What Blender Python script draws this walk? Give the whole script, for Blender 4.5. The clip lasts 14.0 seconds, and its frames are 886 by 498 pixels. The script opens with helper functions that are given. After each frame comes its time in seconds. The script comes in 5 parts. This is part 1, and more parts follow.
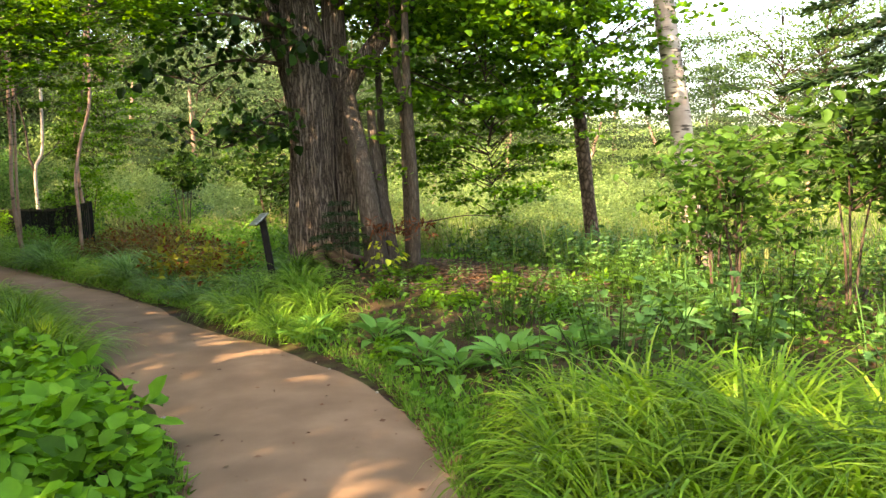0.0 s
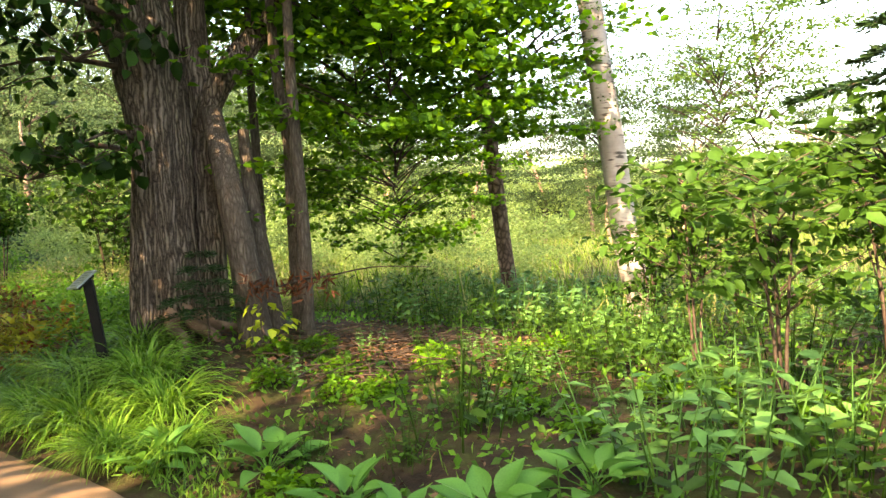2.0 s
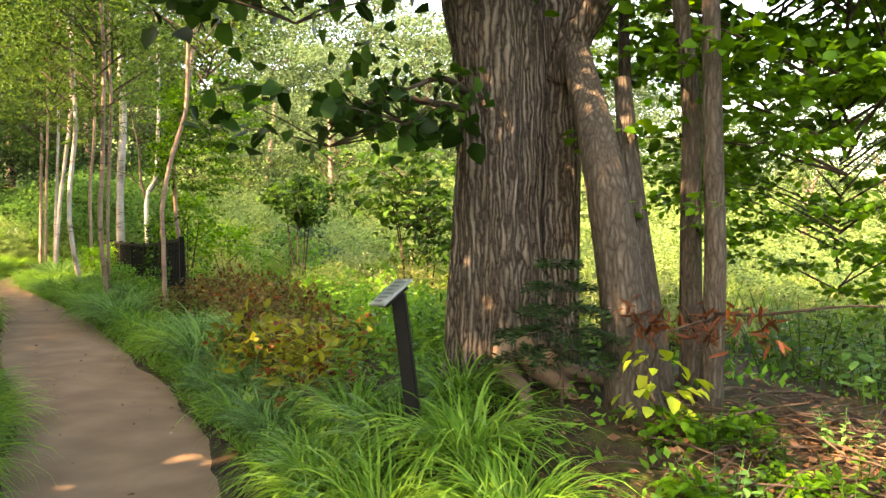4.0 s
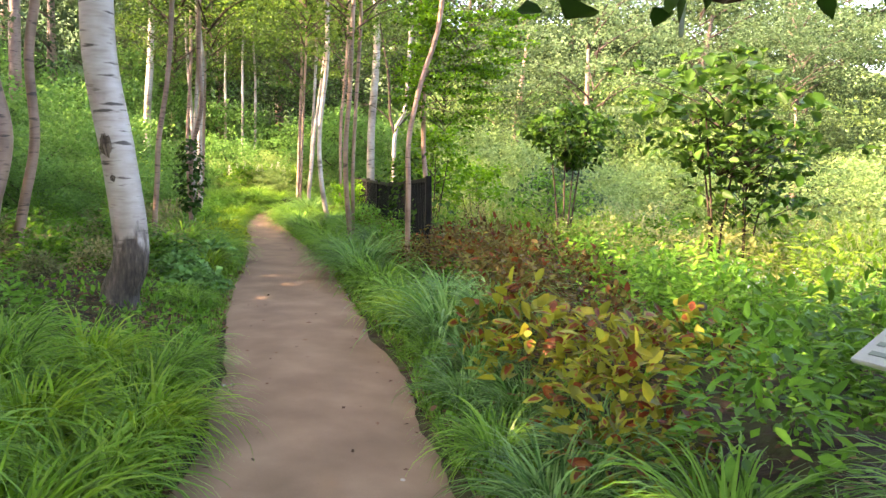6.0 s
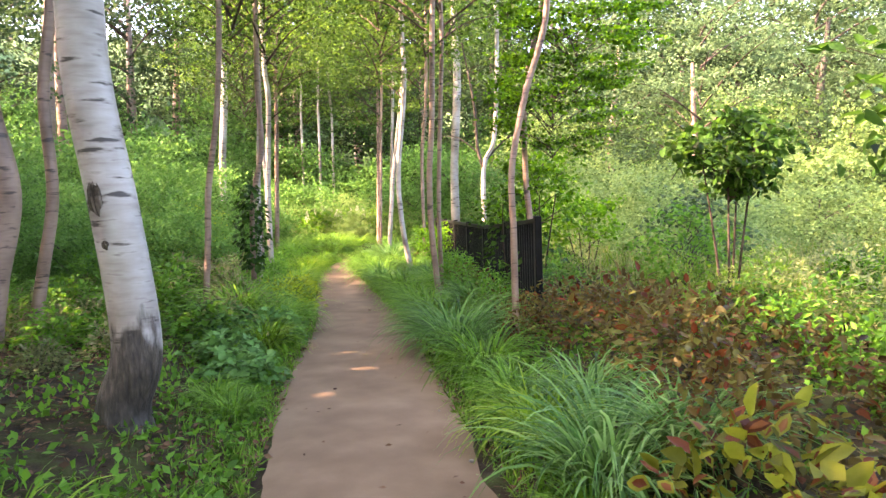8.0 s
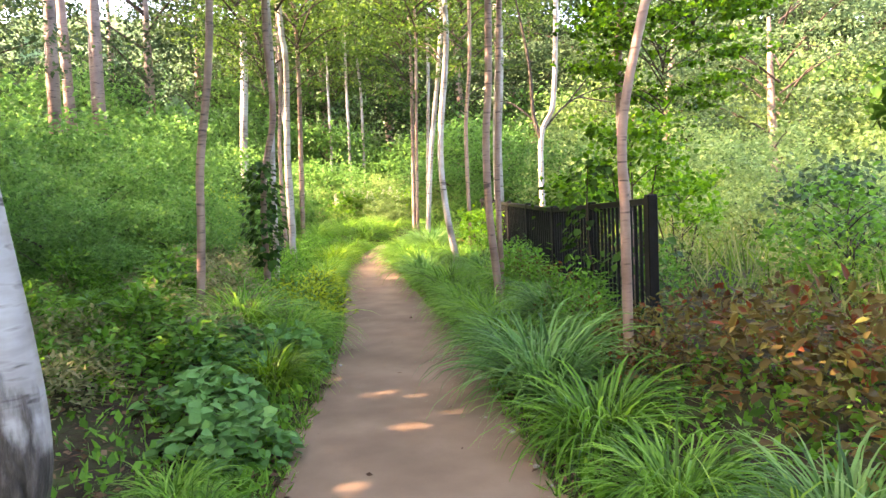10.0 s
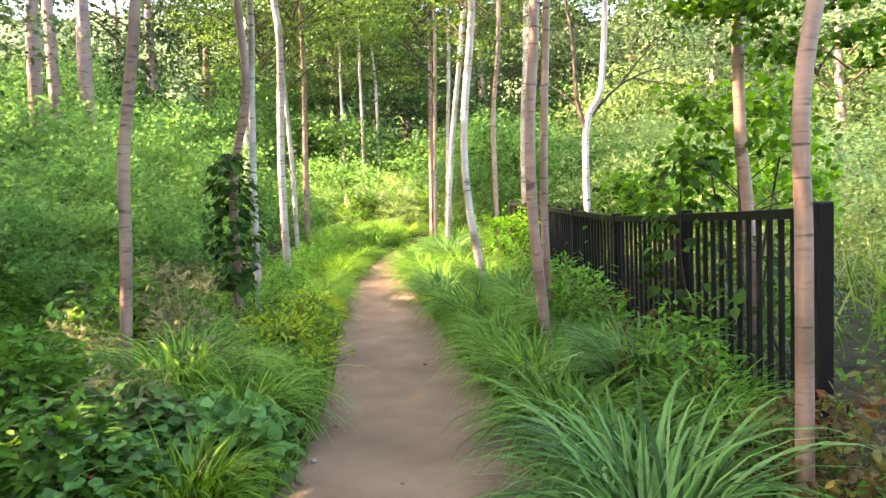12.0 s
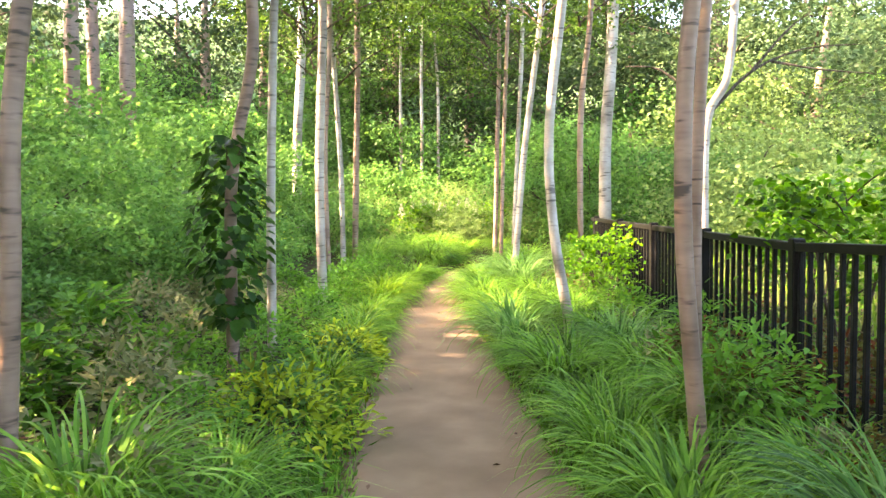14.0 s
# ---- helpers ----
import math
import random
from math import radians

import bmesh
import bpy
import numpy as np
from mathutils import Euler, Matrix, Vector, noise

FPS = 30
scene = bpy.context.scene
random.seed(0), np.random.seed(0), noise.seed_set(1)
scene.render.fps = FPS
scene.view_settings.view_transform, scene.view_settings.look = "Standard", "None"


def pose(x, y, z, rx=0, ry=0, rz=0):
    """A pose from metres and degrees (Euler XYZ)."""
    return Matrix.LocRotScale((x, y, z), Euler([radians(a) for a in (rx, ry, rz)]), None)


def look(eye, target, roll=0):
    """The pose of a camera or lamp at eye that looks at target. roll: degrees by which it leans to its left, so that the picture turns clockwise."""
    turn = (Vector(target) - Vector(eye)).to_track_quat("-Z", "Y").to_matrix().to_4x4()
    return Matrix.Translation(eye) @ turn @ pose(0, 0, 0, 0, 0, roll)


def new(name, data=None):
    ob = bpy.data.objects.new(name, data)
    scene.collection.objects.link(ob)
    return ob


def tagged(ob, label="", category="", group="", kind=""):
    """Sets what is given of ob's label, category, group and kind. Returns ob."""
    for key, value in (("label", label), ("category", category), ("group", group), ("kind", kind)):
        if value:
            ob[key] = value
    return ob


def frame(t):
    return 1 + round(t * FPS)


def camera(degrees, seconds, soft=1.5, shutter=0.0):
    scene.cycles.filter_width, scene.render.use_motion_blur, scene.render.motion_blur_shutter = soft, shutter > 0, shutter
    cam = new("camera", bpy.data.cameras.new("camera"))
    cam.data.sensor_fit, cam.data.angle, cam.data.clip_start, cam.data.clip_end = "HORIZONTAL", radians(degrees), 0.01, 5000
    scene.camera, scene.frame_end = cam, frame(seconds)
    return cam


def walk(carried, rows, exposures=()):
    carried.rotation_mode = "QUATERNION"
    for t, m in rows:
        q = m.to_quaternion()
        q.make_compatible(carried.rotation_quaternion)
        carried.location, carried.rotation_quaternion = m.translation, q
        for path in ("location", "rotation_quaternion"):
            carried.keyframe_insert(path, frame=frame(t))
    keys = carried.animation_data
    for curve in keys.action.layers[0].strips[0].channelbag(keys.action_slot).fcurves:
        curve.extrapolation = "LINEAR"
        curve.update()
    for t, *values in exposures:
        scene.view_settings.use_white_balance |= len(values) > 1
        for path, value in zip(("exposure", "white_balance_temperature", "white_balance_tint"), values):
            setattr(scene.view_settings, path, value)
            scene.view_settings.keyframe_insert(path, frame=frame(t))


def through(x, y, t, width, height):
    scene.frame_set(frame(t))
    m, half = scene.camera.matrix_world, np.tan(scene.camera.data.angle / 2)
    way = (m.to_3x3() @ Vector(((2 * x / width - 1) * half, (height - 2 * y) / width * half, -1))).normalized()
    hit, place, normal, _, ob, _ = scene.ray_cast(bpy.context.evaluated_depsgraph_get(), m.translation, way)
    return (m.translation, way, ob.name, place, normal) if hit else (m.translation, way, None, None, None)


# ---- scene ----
cam = camera(61.4, 14.0, soft=1.5)
METRES, EYE, TILT, LEAN, TURN = 16.0, 1.5, -5.5, 2.5, 0.0
ROWS = [
    (0.0, 0.0, 0.0, 0.0, 0.0, 0.0, 0.0),
    (0.5, -0.0042, 0.0291, 0.0038, -8.03, 1.28, 1.07),
    (1.0, -0.0064, 0.0629, 0.0075, -10.05, 2.9, 1.24),
    (1.5, -0.0117, 0.096, 0.0105, -11.99, 2.1, -0.12),
    (2.0, -0.0179, 0.1317, 0.0138, -9.93, 2.67, 1.68),
    (2.5, -0.0295, 0.17, 0.0137, -3.48, 3.09, 1.16),
    (3.0, -0.0394, 0.2103, 0.0137, -0.3, 2.07, 1.5),
    (3.5, -0.0539, 0.2533, 0.0181, 7.27, 1.48, 0.87),
    (4.0, -0.0692, 0.2875, 0.0231, 10.3, 3.04, -2.79),
    (6.5, -0.1639, 0.4392, 0.0323, 31.51, -2.99, -4.52),
    (7.0, -0.1884, 0.467, 0.0346, 32.81, -1.52, -3.89),
    (7.5, -0.2052, 0.4944, 0.0371, 31.3, -0.31, -2.92),
    (8.0, -0.2254, 0.5224, 0.0399, 34.71, -0.4, -3.37),
    (8.5, -0.2506, 0.5474, 0.0423, 38.87, -1.01, -3.41),
    (11.0, -0.3635, 0.6837, 0.0465, 36.17, -2.57, -2.1),
    (11.5, -0.3833, 0.7106, 0.0484, 37.36, -2.48, -1.34),
    (12.0, -0.4081, 0.7337, 0.0509, 38.56, -2.05, -2.85),
    (12.5, -0.4307, 0.7596, 0.0525, 38.14, -1.13, -4.03),
    (13.0, -0.4543, 0.7834, 0.0521, 38.51, -0.32, -5.63),
    (13.5, -0.4722, 0.8072, 0.0521, 37.59, -0.84, -4.49),
    (14.0, -0.5, 0.832, 0.0524, 42.99, -1.3, -4.73),
]
walk(cam, [(t, pose(0, 0, EYE, TILT, LEAN, TURN) @ pose(METRES * x, METRES * y, METRES * z, 90 + pitch, roll, yaw)) for t, x, y, z, yaw, pitch, roll in ROWS],
     exposures=[(0.0, 3.6, 8400, 14), (2.0, 3.62, 8500, 12), (4.2, 4.2, 9300, 16), (6.3, 4.5, 7500, 25), (8.7, 4.6, 7400, 26), (11.0, 4.78, 7350, 23), (14.0, 4.82, 7600, 15)])

# ---- light ----
SUN_FROM = Vector((-0.60, -0.66, 0.72)).normalized()
world = bpy.data.worlds.new("world")
scene.world = world
world.use_nodes = True
wn = world.node_tree.nodes
sky = wn.new("ShaderNodeTexSky")
sky.sky_type, sky.sun_disc = "NISHITA", False
sky.sun_elevation = math.asin(SUN_FROM.z)
sky.sun_rotation = math.atan2(SUN_FROM.x, SUN_FROM.y)
sky.dust_density, sky.air_density, sky.ozone_density = 3.0, 1.0, 1.0
wn["Background"].inputs["Strength"].default_value = 0.13
world.node_tree.links.new(sky.outputs[0], wn["Background"].inputs["Color"])
sun = new("sun", bpy.data.lights.new("sun", "SUN"))
sun.data.energy, sun.data.angle, sun.data.color = 3.9, radians(0.6), (1.0, 0.74, 0.52)
sun.matrix_world = look(SUN_FROM * 60, (0, 0, 0))


# ---- materials ----
def ramp_node(nt, stops):
    r = nt.nodes.new("ShaderNodeValToRGB")
    e = r.color_ramp.elements
    e[0].position, e[0].color = stops[0][0], (*stops[0][1], 1)
    e[1].position, e[1].color = stops[-1][0], (*stops[-1][1], 1)
    for p, c in stops[1:-1]:
        k = e.new(p)
        k.color = (*c, 1)
    return r


def base_mat(name, rough=0.7):
    m = bpy.data.materials.new(name)
    m.use_nodes = True
    b = m.node_tree.nodes["Principled BSDF"]
    b.inputs["Roughness"].default_value = rough
    return m, m.node_tree, b


def leaf_mat(name, dark, mid, light, rough=0.5, through=0.45):
    """Thin leaves that let light through; each leaf has its own shade."""
    m, nt, b = base_mat(name, rough)
    g = nt.nodes.new("ShaderNodeNewGeometry")
    oi = nt.nodes.new("ShaderNodeObjectInfo")
    a = nt.nodes.new("ShaderNodeMath")
    a.operation = "MULTIPLY_ADD"
    a.inputs[1].default_value = 0.72
    s = nt.nodes.new("ShaderNodeMath")
    s.operation = "MULTIPLY"
    s.inputs[1].default_value = 0.28
    nt.links.new(oi.outputs["Random"], s.inputs[0])
    nt.links.new(g.outputs["Random Per Island"], a.inputs[0])
    nt.links.new(s.outputs[0], a.inputs[2])
    r = ramp_node(nt, [(0.0, tuple(0.5 * c for c in dark)), (0.5, mid), (1.0, light)])
    nt.links.new(a.outputs[0], r.inputs[0])
    tc = nt.nodes.new("ShaderNodeTexCoord")
    n = nt.nodes.new("ShaderNodeTexNoise")
    n.inputs["Scale"].default_value = 28
    nt.links.new(tc.outputs["Object"], n.inputs["Vector"])
    mix = nt.nodes.new("ShaderNodeMix")
    mix.data_type, mix.blend_type = "RGBA", "MULTIPLY"
    mix.inputs["Factor"].default_value = 0.35
    nt.links.new(r.outputs[0], mix.inputs["A"])
    nt.links.new(n.outputs["Fac"], mix.inputs["B"])
    nt.links.new(mix.outputs["Result"], b.inputs["Base Color"])
    b.inputs["Specular IOR Level"].default_value = 0.12
    t = nt.nodes.new("ShaderNodeBsdfTranslucent")
    hs = nt.nodes.new("ShaderNodeHueSaturation")
    hs.inputs["Hue"].default_value = 0.485
    hs.inputs["Saturation"].default_value = 1.05
    hs.inputs["Value"].default_value = 1.6
    nt.links.new(mix.outputs["Result"], hs.inputs["Color"])
    nt.links.new(hs.outputs[0], t.inputs["Color"])
    ms = nt.nodes.new("ShaderNodeMixShader")
    ms.inputs[0].default_value = through
    nt.links.new(b.outputs[0], ms.inputs[1])
    nt.links.new(t.outputs[0], ms.inputs[2])
    nt.links.new(ms.outputs[0], nt.nodes["Material Output"].inputs["Surface"])
    return m


def grain_mat(name, stops, scale=6.0, stretch=(1, 1, 1), rough=0.85, bump=0.4, detail=8, fine=60.0, dist=0.02):
    """Bark, soil, wood: two scales of noise in colour and relief."""
    m, nt, b = base_mat(name, rough)
    tc = nt.nodes.new("ShaderNodeTexCoord")
    mp = nt.nodes.new("ShaderNodeMapping")
    mp.inputs["Scale"].default_value = stretch
    nt.links.new(tc.outputs["Object"], mp.inputs["Vector"])
    n1 = nt.nodes.new("ShaderNodeTexNoise")
    n1.inputs["Scale"].default_value, n1.inputs["Detail"].default_value = scale, detail
    n2 = nt.nodes.new("ShaderNodeTexNoise")
    n2.inputs["Scale"].default_value, n2.inputs["Detail"].default_value = fine, 4
    for n in (n1, n2):
        nt.links.new(mp.outputs[0], n.inputs["Vector"])
    mx = nt.nodes.new("ShaderNodeMath")
    mx.operation = "MULTIPLY_ADD"
    mx.inputs[1].default_value = 0.3
    nt.links.new(n2.outputs["Fac"], mx.inputs[0])
    sc = nt.nodes.new("ShaderNodeMath")
    sc.operation = "MULTIPLY_ADD"
    sc.inputs[1].default_value, sc.inputs[2].default_value = 1.5, -0.4
    nt.links.new(n1.outputs["Fac"], sc.inputs[0])
    nt.links.new(sc.outputs[0], mx.inputs[2])
    r = ramp_node(nt, stops)
    nt.links.new(mx.outputs[0], r.inputs[0])
    nt.links.new(r.outputs[0], b.inputs["Base Color"])
    b.inputs["Specular IOR Level"].default_value = 0.15
    bp = nt.nodes.new("ShaderNodeBump")
    bp.inputs["Strength"].default_value, bp.inputs["Distance"].default_value = bump, dist
    nt.links.new(mx.outputs[0], bp.inputs["Height"])
    nt.links.new(bp.outputs[0], b.inputs["Normal"])
    return m


def birch_mat(name, pale, mid, dark, foot=0.0):
    """Smooth pale bark with short dark cross marks."""
    m, nt, b = base_mat(name, 0.6)
    tc = nt.nodes.new("ShaderNodeTexCoord")
    mp = nt.nodes.new("ShaderNodeMapping")
    mp.inputs["Scale"].default_value = (4, 4, 24)
    nt.links.new(tc.outputs["Object"], mp.inputs["Vector"])
    n = nt.nodes.new("ShaderNodeTexNoise")
    n.inputs["Scale"].default_value, n.inputs["Detail"].default_value = 1.0, 3
    nt.links.new(mp.outputs[0], n.inputs["Vector"])
    r = ramp_node(nt, [(0.335, dark), (0.385, mid), (0.45, pale), (0.62, tuple(0.5 * (a + c) for a, c in zip(pale, mid))), (0.72, mid)])
    nt.links.new(n.outputs["Fac"], r.inputs[0])
    n2 = nt.nodes.new("ShaderNodeTexNoise")
    n2.inputs["Scale"].default_value, n2.inputs["Detail"].default_value = 2.2, 6
    nt.links.new(tc.outputs["Object"], n2.inputs["Vector"])
    r2 = ramp_node(nt, [(0.3, (0.42, 0.37, 0.33)), (0.48, (0.85, 0.82, 0.8)), (0.62, (1.1, 1.1, 1.1))])
    nt.links.new(n2.outputs["Fac"], r2.inputs[0])
    mix = nt.nodes.new("ShaderNodeMix")
    mix.data_type, mix.blend_type = "RGBA", "MULTIPLY"
    mix.inputs["Factor"].default_value = 1.0
    nt.links.new(r.outputs[0], mix.inputs["A"])
    nt.links.new(r2.outputs[0], mix.inputs["B"])
    bp = nt.nodes.new("ShaderNodeBump")
    bp.inputs["Strength"].default_value, bp.inputs["Distance"].default_value = 0.35, 0.01
    nt.links.new(n.outputs["Fac"], bp.inputs["Height"])
    if foot:
        # old furrowed bark at the foot, ragged towards the smooth bark
        sx = nt.nodes.new("ShaderNodeSeparateXYZ")
        nt.links.new(tc.outputs["Object"], sx.inputs[0])
        mp3 = nt.nodes.new("ShaderNodeMapping")
        mp3.inputs["Scale"].default_value = (9, 9, 3.5)
        nt.links.new(tc.outputs["Object"], mp3.inputs["Vector"])
        n3 = nt.nodes.new("ShaderNodeTexNoise")
        n3.inputs["Scale"].default_value, n3.inputs["Detail"].default_value = 1.0, 8
        nt.links.new(mp3.outputs[0], n3.inputs["Vector"])
        k = nt.nodes.new("ShaderNodeMath")
        k.operation = "MULTIPLY_ADD"
        k.inputs[1].default_value = -0.75
        nt.links.new(n3.outputs["Fac"], k.inputs[0])
        nt.links.new(sx.outputs["Z"], k.inputs[2])
        mr = nt.nodes.new("ShaderNodeMapRange")
        mr.inputs["From Min"].default_value, mr.inputs["From Max"].default_value = foot - 0.40, foot - 0.30
        mr.inputs["To Min"].default_value, mr.inputs["To Max"].default_value = 1.0, 0.0
        nt.links.new(k.outputs[0], mr.inputs["Value"])
        mp4 = nt.nodes.new("ShaderNodeMapping")
        mp4.inputs["Scale"].default_value = (34, 34, 9)
        nt.links.new(tc.outputs["Object"], mp4.inputs["Vector"])
        n4 = nt.nodes.new("ShaderNodeTexNoise")
        n4.inputs["Scale"].default_value, n4.inputs["Detail"].default_value = 1.0, 6
        nt.links.new(mp4.outputs[0], n4.inputs["Vector"])
        r4 = ramp_node(nt, [(0.35, (0.012, 0.009, 0.007)), (0.55, (0.045, 0.034, 0.027)), (0.75, (0.105, 0.085, 0.072))])
        nt.links.new(n4.outputs["Fac"], r4.inputs[0])
        mf = nt.nodes.new("ShaderNodeMix")
        mf.data_type = "RGBA"
        nt.links.new(mr.outputs[0], mf.inputs["Factor"])
        nt.links.new(mix.outputs["Result"], mf.inputs["A"])
        nt.links.new(r4.outputs[0], mf.inputs["B"])
        nt.links.new(mf.outputs["Result"], b.inputs["Base Color"])
        bp2 = nt.nodes.new("ShaderNodeBump")
        bp2.inputs["Distance"].default_value = 0.03
        nt.links.new(mr.outputs[0], bp2.inputs["Strength"])
        nt.links.new(n4.outputs["Fac"], bp2.inputs["Height"])
        nt.links.new(bp.outputs[0], bp2.inputs["Normal"])
        bp = bp2
    else:
        nt.links.new(mix.outputs["Result"], b.inputs["Base Color"])
    nt.links.new(bp.outputs[0], b.inputs["Normal"])
    return m


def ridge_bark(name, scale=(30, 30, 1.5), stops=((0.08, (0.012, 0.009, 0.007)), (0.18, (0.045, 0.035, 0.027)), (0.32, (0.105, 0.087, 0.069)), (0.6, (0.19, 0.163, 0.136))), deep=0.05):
    """Long interlaced ridges between dark furrows."""
    m, nt, b = base_mat(name, 0.9)
    b.inputs["Specular IOR Level"].default_value = 0.2
    tc = nt.nodes.new("ShaderNodeTexCoord")
    n = nt.nodes.new("ShaderNodeTexNoise")
    n.inputs["Scale"].default_value, n.inputs["Detail"].default_value = 5.0, 6
    nt.links.new(tc.outputs["Object"], n.inputs["Vector"])
    add = nt.nodes.new("ShaderNodeMix")
    add.data_type, add.blend_type = "RGBA", "LINEAR_LIGHT"
    add.inputs["Factor"].default_value = 0.04
    nt.links.new(tc.outputs["Object"], add.inputs["A"])
    nt.links.new(n.outputs["Color"], add.inputs["B"])
    mp = nt.nodes.new("ShaderNodeMapping")
    mp.inputs["Scale"].default_value = scale
    nt.links.new(add.outputs["Result"], mp.inputs["Vector"])
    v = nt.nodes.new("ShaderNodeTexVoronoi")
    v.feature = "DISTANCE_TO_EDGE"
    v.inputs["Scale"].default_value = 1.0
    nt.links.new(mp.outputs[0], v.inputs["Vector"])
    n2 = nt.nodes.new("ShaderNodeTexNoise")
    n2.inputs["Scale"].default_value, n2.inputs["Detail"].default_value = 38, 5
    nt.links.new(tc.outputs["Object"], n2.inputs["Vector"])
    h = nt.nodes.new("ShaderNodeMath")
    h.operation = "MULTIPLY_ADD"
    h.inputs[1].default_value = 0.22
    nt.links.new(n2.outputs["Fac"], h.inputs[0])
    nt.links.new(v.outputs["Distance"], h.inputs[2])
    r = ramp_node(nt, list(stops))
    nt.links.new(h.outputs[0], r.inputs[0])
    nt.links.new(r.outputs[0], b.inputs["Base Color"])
    bp = nt.nodes.new("ShaderNodeBump")
    bp.inputs["Strength"].default_value, bp.inputs["Distance"].default_value = 1.0, deep
    nt.links.new(h.outputs[0], bp.inputs["Height"])
    nt.links.new(bp.outputs[0], b.inputs["Normal"])
    return m


L_BIRCH = leaf_mat("birch_leaf", (0.0130, 0.0340, 0.0060), (0.045, 0.102, 0.017), (0.088, 0.168, 0.027))
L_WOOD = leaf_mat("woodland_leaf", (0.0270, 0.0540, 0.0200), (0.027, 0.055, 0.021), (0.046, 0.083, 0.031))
L_MAPLE = leaf_mat("maple_leaf", (0.0180, 0.0618, 0.0048), (0.064, 0.184, 0.013), (0.119, 0.287, 0.019), through=0.5)
L_OAK = leaf_mat("basswood_leaf", (0.0060, 0.0228, 0.0042), (0.019, 0.060, 0.009), (0.043, 0.110, 0.014), through=0.3)
L_SHRUB = leaf_mat("shrub_leaf", (0.0210, 0.0690, 0.0090), (0.070, 0.189, 0.022), (0.116, 0.284, 0.037))
L_SAP = leaf_mat("sapling_leaf", (0.0120, 0.0380, 0.0060), (0.035, 0.095, 0.014), (0.058, 0.145, 0.022))
L_FERN = leaf_mat("feathery_leaf", (0.0258, 0.0828, 0.0102), (0.081, 0.225, 0.028), (0.140, 0.325, 0.041))
# pale copy of the woodland leaf: distance haze and sun put into its colour
L_PALE = leaf_mat("sunlit_haze_leaf", (0.0340, 0.0650, 0.0260), (0.054, 0.100, 0.042), (0.088, 0.146, 0.064))
L_DARK = leaf_mat("dark_shrub_leaf", (0.0130, 0.0400, 0.0060), (0.038, 0.105, 0.015), (0.068, 0.160, 0.024), through=0.45)
L_YELLOW = leaf_mat("golden_leaf", (0.1400, 0.2000, 0.0140), (0.29, 0.41, 0.035), (0.42, 0.52, 0.07))
L_GRASS = leaf_mat("grass_blade", (0.0240, 0.0760, 0.0090), (0.095, 0.240, 0.030), (0.225, 0.410, 0.070), rough=0.33)
L_GOLDGRASS = leaf_mat("golden_grass_blade", (0.0330, 0.0950, 0.0060), (0.115, 0.255, 0.020), (0.25, 0.38, 0.05), rough=0.33)
L_BLUEGRASS = leaf_mat("pale_grass_blade", (0.0180, 0.0630, 0.0132), (0.08, 0.21, 0.05), (0.21, 0.36, 0.12), rough=0.33)
L_MEADOW = leaf_mat("meadow_blade", (0.0363, 0.0886, 0.0086), (0.1001, 0.2102, 0.0216), (0.1606, 0.2642, 0.0336))
# straw colour, raised so that it carries the meadow's sunlight
L_STRAW = leaf_mat("sunlit_straw_blade", (0.1000, 0.1350, 0.0400), (0.180, 0.225, 0.078), (0.300, 0.310, 0.130))
L_DULL = leaf_mat("bronze_green_leaf", (0.0550, 0.0720, 0.0270), (0.140, 0.165, 0.066), (0.240, 0.235, 0.115))
# bright yellowish leaf with sunlight put into the colour of shaded shrubs
L_EDGE_SHRUB = leaf_mat("sunlit_shrub_leaf", (0.0600, 0.1150, 0.0320), (0.125, 0.215, 0.066), (0.200, 0.295, 0.100))
L_HOSTA = leaf_mat("hosta_leaf", (0.0276, 0.0906, 0.0180), (0.074, 0.216, 0.042), (0.121, 0.292, 0.059), rough=0.42, through=0.35)
L_MANTLE = leaf_mat("mantle_leaf", (0.0276, 0.0840, 0.0216), (0.079, 0.205, 0.053), (0.121, 0.270, 0.071), rough=0.5, through=0.3)
L_RED = leaf_mat("red_leaf", (0.0520, 0.0130, 0.0060), (0.15, 0.045, 0.015), (0.18, 0.09, 0.026), rough=0.45)
L_OCHRE = leaf_mat("ochre_leaf", (0.0400, 0.0240, 0.0080), (0.105, 0.080, 0.022), (0.14, 0.16, 0.034), rough=0.45)
L_RUST = leaf_mat("dead_leaf", (0.0450, 0.0126, 0.0042), (0.110, 0.036, 0.012), (0.170, 0.066, 0.022), through=0.25)
L_SPRUCE = leaf_mat("spruce_needle", (0.0042, 0.0132, 0.0042), (0.012, 0.036, 0.010), (0.022, 0.055, 0.014), through=0.15)
L_LILY = leaf_mat("white_petal", (0.4, 0.42, 0.35), (0.5, 0.52, 0.44), (0.6, 0.6, 0.54))
L_LITTER = leaf_mat("leaf_litter", (0.055, 0.030, 0.018), (0.120, 0.066, 0.037), (0.200, 0.125, 0.070), rough=0.8, through=0.1)

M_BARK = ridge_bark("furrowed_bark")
M_SMOOTHBARK = ridge_bark("grey_bark", (38, 38, 6), ((0.05, (0.016, 0.013, 0.010)), (0.16, (0.040, 0.033, 0.026)), (0.35, (0.063, 0.053, 0.043)), (0.6, (0.098, 0.084, 0.071))), 0.02)
M_FLAKY = ridge_bark("flaky_bark", (13, 13, 8), ((0.05, (0.02, 0.014, 0.011)), (0.15, (0.06, 0.04, 0.03)), (0.32, (0.13, 0.09, 0.068)), (0.6, (0.22, 0.165, 0.13))), 0.03)
M_TWIG = grain_mat("twig_bark", [(0.3, (0.0250, 0.0175, 0.0130)), (0.8, (0.0650, 0.0500, 0.0400))], 12, bump=0.3, dist=0.004)
